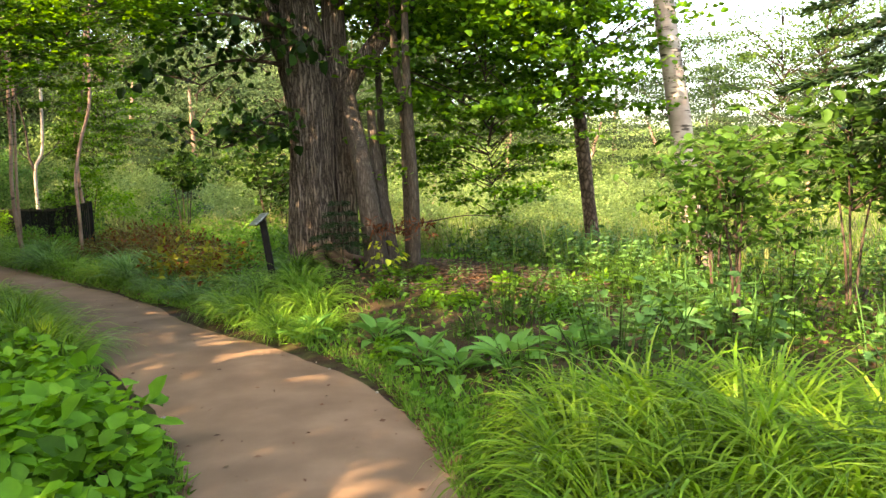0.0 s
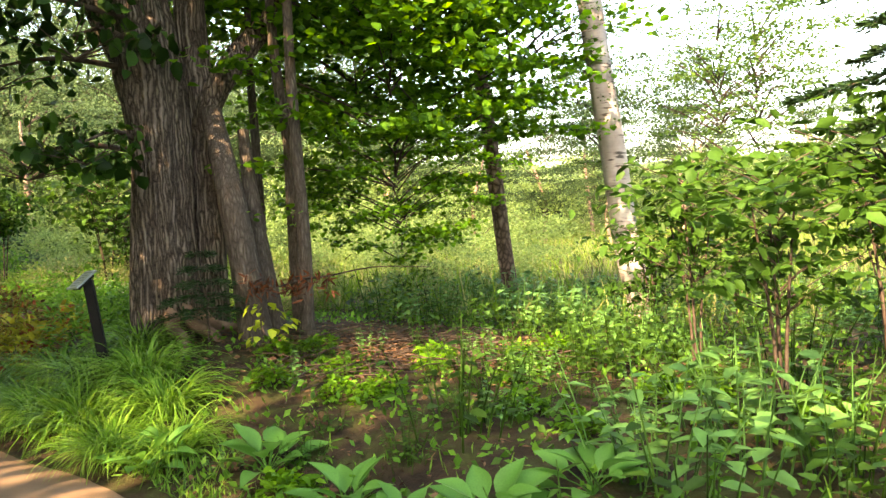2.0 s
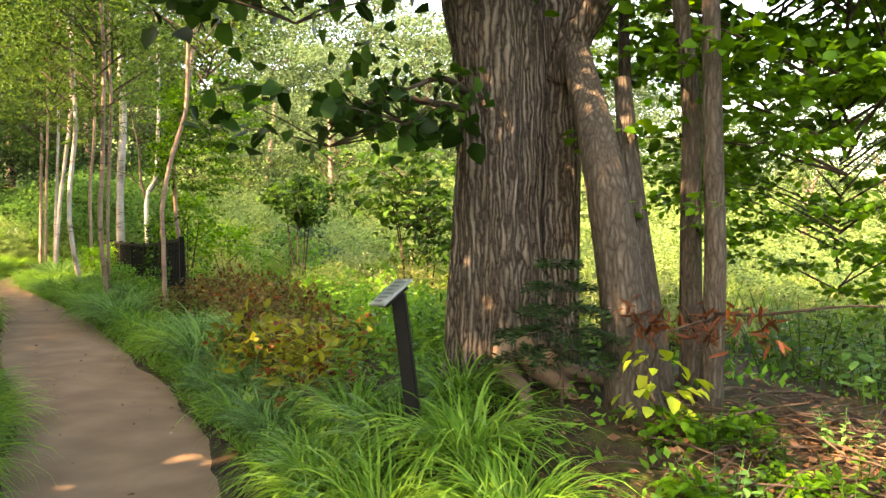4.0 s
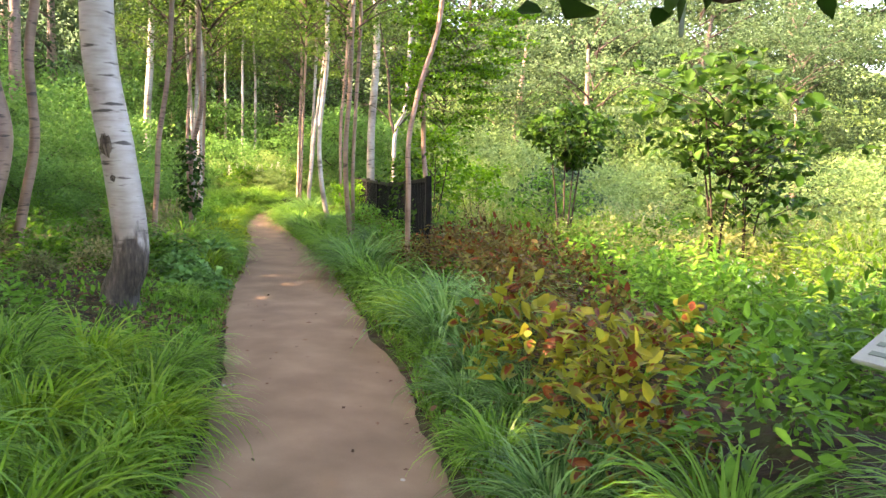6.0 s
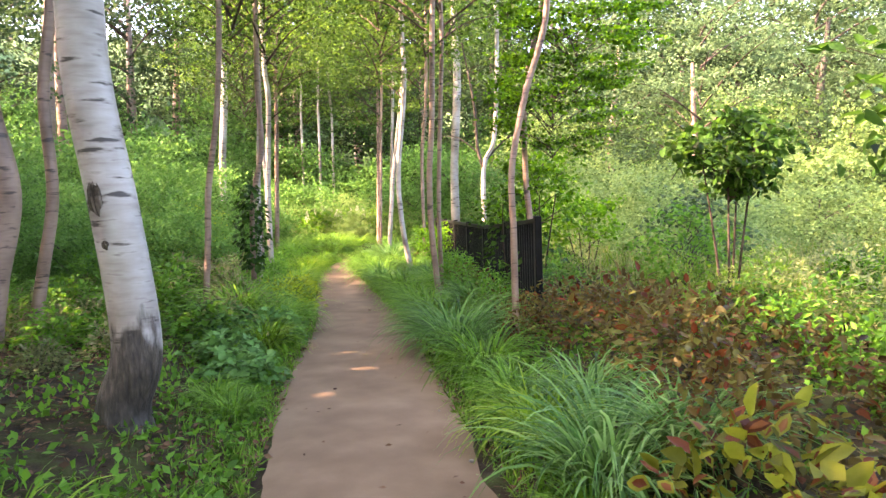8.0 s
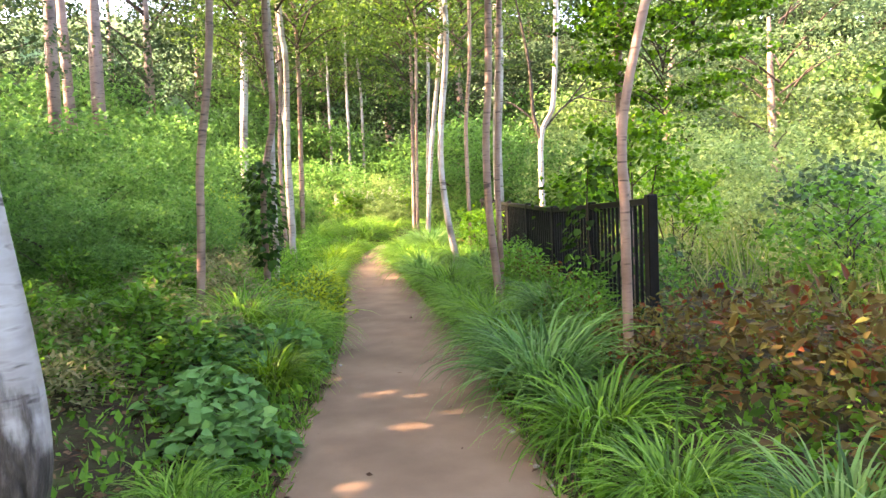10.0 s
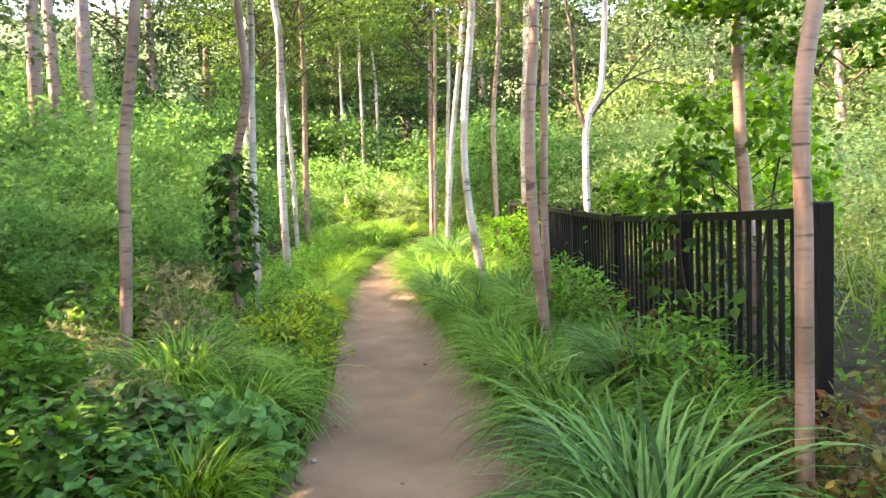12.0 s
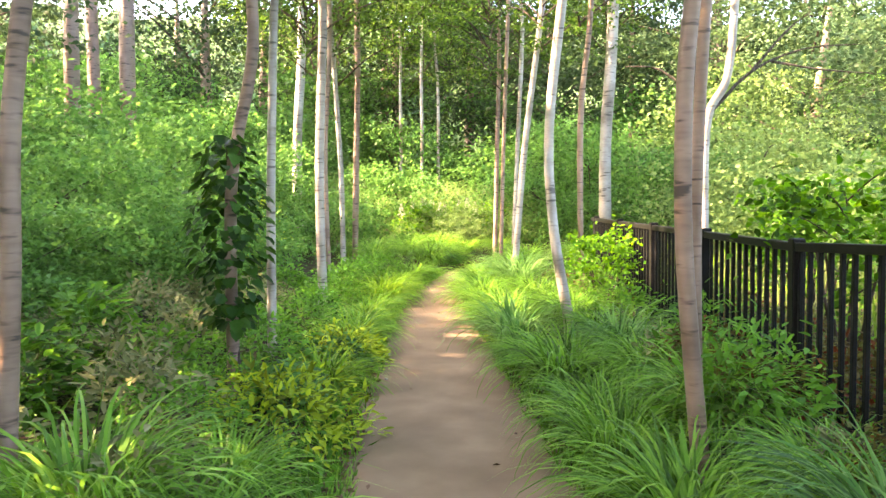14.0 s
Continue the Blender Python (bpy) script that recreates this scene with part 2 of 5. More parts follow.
M_BIRCH = birch_mat("paper_birch_bark", (0.288, 0.270, 0.256), (0.223, 0.198, 0.184), (0.036, 0.029, 0.025))
M_OLDBIRCH = birch_mat("old_birch_bark", (0.30, 0.28, 0.264), (0.21, 0.187, 0.172), (0.034, 0.028, 0.024), 0.58)
M_RIVER = birch_mat("young_birch_bark", (0.216, 0.146, 0.112), (0.158, 0.102, 0.076), (0.043, 0.027, 0.020))
M_WHITE = birch_mat("white_birch_bark", (0.289, 0.268, 0.242), (0.230, 0.204, 0.178), (0.076, 0.068, 0.060))
M_SOIL = grain_mat("bed_soil", [(0.2, (0.0080, 0.0055, 0.0035)), (0.42, (0.0260, 0.0170, 0.0095)), (0.58, (0.0270, 0.0300, 0.0090)), (0.78, (0.0360, 0.0460, 0.0110)), (0.97, (0.0700, 0.0460, 0.0270))],
                   5.0, rough=0.95, bump=1.0, fine=70, dist=0.04)
M_PATH = grain_mat("stone_dust_path", [(0.1, (0.088, 0.060, 0.037)), (0.5, (0.128, 0.088, 0.055)), (0.95, (0.178, 0.125, 0.080))],
                   2.2, rough=0.95, bump=0.35, fine=170, dist=0.006)
M_BLACK = grain_mat("black_metal", [(0.2, (0.003, 0.003, 0.003)), (0.8, (0.007, 0.007, 0.007))], 14, rough=0.6, bump=0.1, dist=0.002)
M_BLACK.node_tree.nodes["Principled BSDF"].inputs["Specular IOR Level"].default_value = 0.12
M_SIGN = grain_mat("sign_sheet", [(0.2, (0.1500, 0.1750, 0.1750)), (0.8, (0.2100, 0.2350, 0.2300))], 4, rough=0.3, bump=0.03, dist=0.001)
M_INK = grain_mat("sign_ink", [(0.2, (0.06, 0.09, 0.08)), (0.8, (0.10, 0.13, 0.12))], 10, rough=0.4, bump=0.0)
M_ROOT = grain_mat("bare_root", [(0.2, (0.078, 0.054, 0.039)), (0.8, (0.192, 0.138, 0.102))], 9, bump=0.5, dist=0.01)
M_STONE = grain_mat("pale_stone", [(0.2, (0.14, 0.125, 0.11)), (0.8, (0.30, 0.28, 0.25))], 12, bump=0.4, dist=0.006)
M_FARHILL = grain_mat("far_woods", [(0.2, (0.025, 0.055, 0.022)), (0.5, (0.07, 0.12, 0.045)), (0.8, (0.12, 0.18, 0.075))], 0.9, bump=1.0, fine=6, dist=0.5)


# ---- mesh helpers ----
rng = np.random.default_rng(7)


def np_mesh(name, verts, faces, mats, index=None, smooth=True):
    """faces: an (n, k) array of vertex numbers."""
    me = bpy.data.meshes.new(name)
    verts, faces = np.asarray(verts, np.float32), np.asarray(faces, np.int32)
    n, k = faces.shape
    me.vertices.add(len(verts))
    me.vertices.foreach_set("co", verts.ravel())
    me.loops.add(n * k)
    me.loops.foreach_set("vertex_index", faces.ravel())
    me.polygons.add(n)
    me.polygons.foreach_set("loop_start", np.arange(0, n * k, k, dtype=np.int32))
    me.polygons.foreach_set("loop_total", np.full(n, k, np.int32))
    for m in mats:
        me.materials.append(m)
    if index is not None:
        me.polygons.foreach_set("material_index", np.asarray(index, np.int32))
    if smooth:
        me.polygons.foreach_set("use_smooth", np.ones(n, bool))
    me.update(calc_edges=True)
    me.validate()
    return me


def unit(v):
    return v / np.maximum(np.linalg.norm(v, axis=-1, keepdims=True), 1e-6)


LEAF6 = np.array([(0, 0, 0), (0.32, 0.5, 0.16), (0.72, 0.36, 0.08), (1, 0, -0.1), (0.72, -0.36, 0.08), (0.32, -0.5, 0.16)])
FACE6 = np.array([(0, 3, 2, 1), (0, 5, 4, 3)])
LEAF4 = np.array([(0, 0, 0), (0.45, 0.5, 0.1), (1, 0, -0.06), (0.45, -0.5, 0.1)])
FACE4 = np.array([(0, 2, 1), (0, 3, 2)])


def leaf_geo(P, D, N, L, W, simple=False):
    """Vertices and faces of many leaves: base P, direction D, facing N, length L, width W."""
    D = unit(D)
    S = unit(np.cross(N, D))
    N = np.cross(D, S)
    T = LEAF4 if simple else LEAF6
    L, W = np.broadcast_to(L, len(P))[:, None, None], np.broadcast_to(W, len(P))[:, None, None]
    V = P[:, None] + L * T[None, :, :1] * D[:, None] + W * T[None, :, 1:2] * S[:, None] + W * T[None, :, 2:] * N[:, None]
    k = len(T)
    F = (FACE4 if simple else FACE6)[None] + (np.arange(len(P)) * k)[:, None, None]
    return V.reshape(-1, 3), F.reshape(-1, F.shape[-1])


def random_dirs(n, up=0.0):
    v = rng.normal(size=(n, 3))
    v[:, 2] += up
    return unit(v)


def clump_leaves(C, R, per, size, flat=0.6, ratio=0.62, simple=False, droop=-0.25):
    """Leaves scattered through clumps with centres C and radii R."""
    n = len(C) * per
    off = rng.normal(size=(n, 3)) * np.array((0.55, 0.55, 0.55 * flat))
    P = np.repeat(C, per, 0) + off * np.repeat(R, per)[:, None]
    D = random_dirs(n) * np.array((1, 1, 0.5))
    D[:, 2] += droop
    N = random_dirs(n, up=1.5)
    L = size * rng.uniform(0.6, 1.35, n)
    return leaf_geo(P, D, N, L, L * ratio, simple)


def tube(points, radii, segs=10, rough=0.0, flute=0, seed=0.0):
    """A tapering tube along points with an uneven surface; returns vertices and quad faces."""
    pts = np.asarray(points, float)
    rad = np.asarray(radii, float)
    k = max(3 * (len(pts) - 1), 6) if rough == 0 else max(8 * (len(pts) - 1), 16)
    s = np.linspace(0, len(pts) - 1, k + 1)
    # smooth path through the points
    path = np.stack([catmull(pts[:, i], s) for i in range(3)], 1)
    r = np.interp(s, np.arange(len(rad)), rad)
    tan = unit(np.gradient(path, axis=0))
    ref = np.array((1.0, 0, 0)) if abs(tan[0, 0]) < 0.8 else np.array((0, 1.0, 0))
    A = unit(np.cross(tan, ref))
    B = np.cross(tan, A)
    ang = np.linspace(0, 2 * np.pi, segs, endpoint=False)
    rr = np.ones((k + 1, segs)) * r[:, None]
    if rough:
        for i in range(k + 1):
            for j in range(segs):
                c = (math.cos(ang[j]) * 2.2, math.sin(ang[j]) * 2.2, path[i, 2] * 0.8 + seed)
                rr[i, j] *= 1 + rough * noise.noise(c) + (rough * 0.5 * math.sin(flute * ang[j] + 3 * noise.noise(c)) if flute else 0)
    V = path[:, None] + rr[..., None] * (np.cos(ang)[None, :, None] * A[:, None] + np.sin(ang)[None, :, None] * B[:, None])
    i, j = np.meshgrid(np.arange(k), np.arange(segs), indexing="ij")
    a, b = i * segs + j, i * segs + (j + 1) % segs
    F = np.stack([a, b, b + segs, a + segs], -1).reshape(-1, 4)
    return V.reshape(-1, 3), F


def catmull(v, s):
    v = np.asarray(v, float)
    p = np.concatenate([[2 * v[0] - v[1]], v, [2 * v[-1] - v[-2]]])
    i = np.clip(s.astype(int), 0, len(v) - 2)
    f = s - i
    a, b, c, d = p[i], p[i + 1], p[i + 2], p[i + 3]
    return 0.5 * (2 * b + (c - a) * f + (2 * a - 5 * b + 4 * c - d) * f ** 2 + (3 * b - a - 3 * c + d) * f ** 3)


def join_geo(parts):
    V, F, o = [], [], 0
    for v, f in parts:
        V.append(v)
        F.append(f + o)
        o += len(v)
    return np.concatenate(V), np.concatenate(F)


def attach(name, me, parent, label="", at=None):
    ob = new(name, me)
    if parent is not None:
        ob.parent = parent
    if at is not None:
        ob.matrix_basis = at
    if label:
        ob["label"] = label
    return ob


def part(name, bm, material, parent, label=""):
    me = bpy.data.meshes.new(name)
    bm.to_mesh(me)
    bm.free()
    me.materials.append(material)
    return attach(name, me, parent, label)


def box_bm(x, y, z, bevel=0.004):
    bm = bmesh.new()
    bmesh.ops.create_cube(bm, size=1)
    bmesh.ops.scale(bm, vec=(x, y, z), verts=bm.verts)
    bmesh.ops.translate(bm, vec=(0, 0, z / 2), verts=bm.verts)
    if bevel:
        bmesh.ops.bevel(bm, geom=list(bm.edges), offset=bevel, segments=1, affect="EDGES")
    return bm


def blades(n, spread, length, width, lean=(0.1, 0.7), bend=(1.3, 2.3), segs=7):
    """A tuft of blades round the origin that rise, arch over and hang at their tips."""
    a0 = rng.uniform(0, 2 * np.pi, n)
    r0 = spread * np.sqrt(rng.uniform(0, 1, n))
    base = np.stack([r0 * np.cos(a0), r0 * np.sin(a0), np.zeros(n)], 1)
    a = a0 + rng.normal(size=n) * 0.7
    L = length * rng.uniform(0.55, 1.15, n)
    t = np.linspace(0, 1, segs + 1)
    mid = (t[1:] + t[:-1]) / 2
    th = rng.uniform(*lean, n)[:, None] + rng.uniform(*bend, n)[:, None] * mid[None] ** 1.4
    turn = a[:, None] + rng.normal(size=n)[:, None] * 0.35 * mid[None] ** 2
    step = (L / segs)[:, None, None] * np.stack([np.sin(th) * np.cos(turn), np.sin(th) * np.sin(turn), np.cos(th)], -1)
    P = np.concatenate([base[:, None], base[:, None] + np.cumsum(step, 1)], 1)
    P[..., 2] = np.maximum(P[..., 2], 0.012)
    side = np.stack([-np.sin(a), np.cos(a), rng.uniform(-0.5, 0.5, n)], 1)
    side = unit(side)
    w = width * rng.uniform(0.6, 1.2, n)[:, None] * np.clip(1.15 - t ** 1.8 * 1.15, 0.03, 1)[None] * np.minimum(0.5 + 3 * t, 1)[None]
    V = np.stack([P - side[:, None] * w[..., None] / 2, P + side[:, None] * w[..., None] / 2], 2)
    q = (segs + 1) * 2
    i = np.arange(segs) * 2
    F = np.stack([i, i + 1, i + 3, i + 2], 1)[None] + (np.arange(n) * q)[:, None, None]
    return V.reshape(-1, 3), F.reshape(-1, 4)


# ---- the ground ----
RIGHT = [(0.95, -12), (0.75, -4), (0.5, 0), (0.3, 2), (0.06, 3.44), (-0.15, 4.35), (-0.48, 5.1), (-1.13, 6.18), (-2.3, 7.55), (-3.25, 8.9), (-4.2, 10.0),
         (-4.75, 10.75), (-5.65, 11.7), (-7.1, 13.35), (-9.1, 15.55), (-10.7, 17.1), (-12.7, 18.95), (-15.2, 21.35), (-16.3, 22.7), (-17.85, 25.5), (-17.8, 29.0)]
LEFT = [(-0.55, -12), (-0.75, -4), (-0.95, 0), (-1.1, 2), (-1.37, 3.55), (-1.75, 4.4), (-2.3, 5.35), (-3.0, 6.3), (-3.9, 7.6), (-4.8, 8.8), (-5.65, 9.9),
        (-6.3, 10.6), (-7.15, 11.5), (-8.4, 12.75), (-10.3, 15.0), (-11.7, 16.4), (-13.8, 18.6), (-16.2, 21.35), (-17.2, 22.8), (-18.55, 25.2), (-18.6, 29.0)]
s_fine = np.linspace(0, len(RIGHT) - 1, 200)
R_EDGE = np.stack([catmull(np.array(RIGHT)[:, i], s_fine) for i in range(2)], 1)
L_EDGE = np.stack([catmull(np.array(LEFT)[:, i], s_fine) for i in range(2)], 1)
MIDLINE = (R_EDGE + L_EDGE) / 2


def side_of_path(x, y):
    """Metres outside the path's edge (negative on it) and +1 on its right side, -1 on its left."""
    p = np.stack([np.asarray(x, float), np.asarray(y, float)], -1)
    d = np.linalg.norm(p[..., None, :] - MIDLINE, axis=-1)
    i = np.clip(d.argmin(-1), 1, len(MIDLINE) - 2)
    tang = MIDLINE[i + 1] - MIDLINE[i - 1]
    rel = p - MIDLINE[i]
    return d.min(-1) - np.linalg.norm(R_EDGE[i] - L_EDGE[i], axis=-1) / 2, -np.sign(tang[..., 0] * rel[..., 1] - tang[..., 1] * rel[..., 0])


def smooth01(v):
    v = np.clip(v, 0, 1)
    return v * v * (3 - 2 * v)


def height(x, y):
    x, y = np.asarray(x, float), np.asarray(y, float)
    d, side = side_of_path(x, y)
    z = 0.22 * smooth01((d - 0.1) / 1.1)
    z = z * np.where(side > 0, smooth01((4 - x) / 4), 1.0)
    z = z + 0.26 * np.exp(-(((x + 1.1) / 1.7) ** 2 + ((y - 9.5) / 1.5) ** 2))
    z = z - 0.35 * np.where(side > 0, smooth01((d - 3.5) / 8), 0)
    z = z + np.where(side < 0, 2.2 * smooth01((d - 5) / 16), 0)
    return z


def gz(x, y):
    return float(height(np.array([x]), np.array([y]))[0])


def ground_sheet():
    near = np.arange(-34, 30.01, 0.4)
    far = np.array([40, 60, 90, 150, 300, 700, 1500.0])
    gx = np.concatenate([-34 - far[::-1], near, 30 + far])
    nearx = np.arange(-14, 44.01, 0.4)
    gy = np.concatenate([-14 - far[::-1], nearx, 44 + far])
    X, Y = np.meshgrid(gx, gy)
    Z = np.zeros_like(X)
    for i in range(len(gy)):
        Z[i] = height(X[i], Y[i])
    d = np.stack([side_of_path(X[i], Y[i])[0] for i in range(len(gy))])
    bump = np.array([[noise.noise((x * 1.3, y * 1.3, 0)) for x in gx] for y in gy])
    Z = Z + np.where(d > 0.45, bump * 0.02, -0.02)
    n, m = X.shape
    i, j = np.meshgrid(np.arange(n - 1), np.arange(m - 1), indexing="ij")
    a = i * m + j
    F = np.stack([a, a + 1, a + m + 1, a + m], -1).reshape(-1, 4)
    me = np_mesh("ground", np.stack([X, Y, Z], -1).reshape(-1, 3), F, [M_SOIL])
    tagged(new("ground", me), "dark soil with moss and leaf litter under the trees", "ground", kind="structure")


def path_strip():
    k = 9
    t = np.linspace(0, 1, k)
    S = np.linspace(0, len(R_EDGE) - 1, 420)
    Rr = np.stack([np.interp(S, np.arange(200), R_EDGE[:, i]) for i in range(2)], 1)
    Ll = np.stack([np.interp(S, np.arange(200), L_EDGE[:, i]) for i in range(2)], 1)
    for e, q in ((Rr, 3.0), (Ll, 9.0)):
        for i in range(len(e)):
            e[i] += 0.06 * noise.noise((e[i, 0] * 1.3, e[i, 1] * 1.3, q)) + 0.015 * noise.noise((e[i, 0] * 5, e[i, 1] * 5, q))
    XY = Ll[:, None] * (1 - t)[None, :, None] + Rr[:, None] * t[None, :, None]
    z = 0.014 + 0.02 * np.sin(np.pi * t)[None] + np.array([[0.008 * noise.noise((p[0] * 3, p[1] * 3, 5)) for p in row] for row in XY])
    z[:, 0] = z[:, -1] = -0.004
    V = np.concatenate([XY, z[..., None]], -1).reshape(-1, 3)
    i, j = np.meshgrid(np.arange(len(S) - 1), np.arange(k - 1), indexing="ij")
    a = i * k + j
    F = np.stack([a, a + 1, a + k + 1, a + k], -1).reshape(-1, 4)
    tagged(new("garden_path", np_mesh("garden_path", V, F, [M_PATH])), "compacted brown stone-dust garden path winding through the beds", "path", kind="structure")


ground_sheet()
path_strip()


# ---- trees ----
def crown_mesh(name, mat, half, clumps, per, size, clump_r, flat=0.6, simple=False, shell=0.5, limbs=10, ratio=0.62):
    """A crown round the origin (its base at z = 0) and the limbs that carry it; returns two meshes."""
    v = random_dirs(clumps)
    rad = shell + (1 - shell) * rng.uniform(0, 1, clumps) ** 0.6
    C = v * rad[:, None] * np.array(half) * rng.uniform(0.8, 1.2, (clumps, 1))
    C[:, 2] += half[2]
    C[:, 2] = np.maximum(C[:, 2], 0.1)
    V, F = clump_leaves(C, clump_r * rng.uniform(0.6, 1.3, clumps), per, size, flat, ratio, simple)
    leaves = np_mesh(name, V, F, [mat], smooth=False)
    geo = []
    for c in C[:limbs]:
        z0 = max(0.0, c[2] - 0.45 * math.hypot(c[0], c[1]) - 0.1)
        mid = np.array((c[0] * 0.5, c[1] * 0.5, (z0 + c[2]) / 2 + 0.06 * half[2]))
        geo.append(tube([(0, 0, z0), mid, c], [0.006 * half[2] + 0.006, 0.004 * half[2] + 0.004, 0.003], 5))
    wood = np_mesh(name + "_limbs", *join_geo(geo), [M_TWIG])
    return leaves, wood


BIRCH_CROWNS = [crown_mesh("birch_crown", L_BIRCH, (1.8, 1.8, 2.2), 104, 50, 0.074, 0.52, 0.16, limbs=26, shell=0.25, simple=True) for _ in range(3)]
MAPLE_CROWNS = [crown_mesh("maple_crown", L_MAPLE, (1.9, 1.9, 1.7), 74, 64, 0.1, 0.45, 0.22, limbs=22, ratio=0.85) for _ in range(2)]
OAK_CROWNS = [crown_mesh("basswood_crown", L_OAK, (1.6, 1.6, 1.1), 34, 40, 0.15, 0.42, 0.4, limbs=12, ratio=0.85)]
# two darker crowns and two with haze and sun in the leaf colour
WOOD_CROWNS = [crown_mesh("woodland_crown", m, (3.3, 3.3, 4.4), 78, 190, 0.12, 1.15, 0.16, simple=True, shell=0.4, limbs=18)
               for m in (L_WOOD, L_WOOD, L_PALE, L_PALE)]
L_BANK = leaf_mat("bank_leaf", (0.0340, 0.1000, 0.0220), (0.078, 0.200, 0.044), (0.125, 0.275, 0.064), through=0.45)
# lighter leaf for the plants left of the start, sunlight put into its colour
L_LIME = leaf_mat("sunlit_lime_leaf", (0.0312, 0.0978, 0.0084), (0.105, 0.290, 0.024), (0.185, 0.420, 0.042), through=0.5)
SAPLING_CROWN = crown_mesh("sapling_crown", L_SAP, (0.95, 0.95, 0.55), 34, 12, 0.145, 0.26, 0.14, limbs=20, ratio=0.58, shell=0.3)
LEAF_SPRAY = crown_mesh("leafy_branch", L_OAK, (0.8, 0.4, 0.2), 14, 9, 0.125, 0.24, 0.6, limbs=9, ratio=0.85, shell=0.2)
ROUND_CROWN = crown_mesh("round_crown", L_DARK, (0.62, 0.62, 0.45), 50, 36, 0.088, 0.2, 0.45, limbs=12, ratio=0.6, shell=0.2)
SHRUB_CROWNS = [crown_mesh("shrub_crown", m, (0.75, 0.75, 0.6), 34, 34, 0.085, 0.24, 0.7, limbs=10) for m in (L_SHRUB, L_SHRUB, L_MAPLE, L_PALE)]
SHRUB_CROWNS.append(ROUND_CROWN)
FAR_SHRUBS = [crown_mesh("far_shrub_crown", m, (1.6, 1.6, 1.1), 64, 130, 0.072, 0.45, 0.45, simple=True, limbs=6) for m in (L_EDGE_SHRUB, L_SHRUB, L_EDGE_SHRUB, L_YELLOW)]
FAR_SHRUBS[1] = crown_mesh("bank_shrub_crown", L_BANK, (1.6, 1.6, 1.15), 68, 115, 0.078, 0.45, 0.5, simple=True, limbs=4)


def tree(name, base, offsets, radii, bark, crowns=(), label="", category="tree", group="", segs=12, rough=0.08, flare=1.5, z0=None):
    """A trunk through base + offsets (dx, dy, z) with crowns (meshes, place, scale, turn)."""
    x, y = base
    g = gz(x, y) if z0 is None else z0
    root = new(name)
    root.matrix_world = pose(x, y, g)
    pts = [(0, 0, -0.12), (0, 0, 0.12)] + [o for o in offsets]
    rr = [radii[0] * flare, radii[0] * (1 + (flare - 1) * 0.3)] + list(np.interp(np.linspace(0, 1, len(offsets)), np.linspace(0, 1, len(radii)), radii))
    V, F = tube(pts, rr, segs, rough, seed=x * 3 + y)
    attach("trunk", np_mesh("trunk", V, F, [bark]), root)
    for (leaves, wood), at, sc, turn in crowns:
        m = Matrix.LocRotScale(at, Euler((0, 0, turn)), sc if hasattr(sc, "__len__") else (sc, sc, sc))
        attach("crown", leaves, root, at=m)["kind"] = "stuff"
        attach("branchwork", wood, root, at=m)["kind"] = "stuff"
    return tagged(root, label, category, group)


def birch(base, tops, r, bark, label, crown_z=3.2, scale=1.0, height_m=8.0, group="young birches along the path", n=2, spread=0.4):
    last = tops[-1]
    prev = tops[-2]
    k = max(last[2] - prev[2], 0.3)
    sx, sy = (last[0] - prev[0]) / k * 0.6, (last[1] - prev[1]) / k * 0.6
    pts = list(tops)
    while pts[-1][2] < height_m:
        sx, sy = sx * 0.6, sy * 0.6
        pts.append((pts[-1][0] + sx + rng.uniform(-0.05, 0.05), pts[-1][1] + sy + rng.uniform(-0.05, 0.05), pts[-1][2] + 1.0))
    cr = []
    for i in range(n):
        cr.append((BIRCH_CROWNS[rng.integers(3)], (last[0] + rng.uniform(-spread, spread), last[1] + rng.uniform(-spread, spread), crown_z + i * 2.1),
                   scale * rng.uniform(0.85, 1.1), rng.uniform(0, 6.28)))
    r *= 0.73 if r < 0.1 else 1.0
    return tree("birch_tree", base, pts, [r, r * 0.85, r * 0.3], bark, cr, label, "birch", group, segs=12, rough=0.10, flare=1.25)


SLIM_LABEL = "slender young birch with peeling pinkish-brown bark"
WHITE_LABEL = "slender birch with smooth pale grey bark"
birch((-8.0, 11.05), [(0.1, 0.05, 0.5), (0.03, 0, 1.3), (-0.1, -0.06, 2.1), (-0.1, -0.08, 2.75)], 0.155, M_OLDBIRCH,
      "thick paper birch with grey-white bark and dark scars", 4.6, 1.1, 9, group="paper birches", n=1)
birch((-11.2, 11.65), [(0.1, 0.05, 0.7), (0.25, 0.15, 1.5), (0.12, 0.06, 2.4), (0.12, 0.06, 3.3)], 0.125, M_RIVER,
      "birch trunk with pinkish bark and spreading roots", 4.6, 1.1, 9, group="paper birches", n=1)
birch((-11.42, 12.2), [(0.12, 0.05, 0.7), (0.28, 0.12, 1.5), (0.26, 0.1, 2.5), (0.36, 0.18, 3.4)], 0.085, M_RIVER,
      "birch trunk with pale peeling bark and roots", 4.4, 1.0, 8.5, group="paper birches", n=1)
# unseen birches, added so their high crowns block sun from the path
SHADE_BIRCHES = [birch((bx, by), [(0.0, 0.0, 1.5), (0.1, 0.05, 3.0), (0.1, 0.0, 4.5)], 0.09, M_BIRCH, "unseen tall birch added so its high crown shades the path", 4.7, 1.0, 8.5, group="paper birches", n=1)
        for bx, by in ((-12.8, 9.0), (-14.3, 10.4), (-15.8, 12.4))]
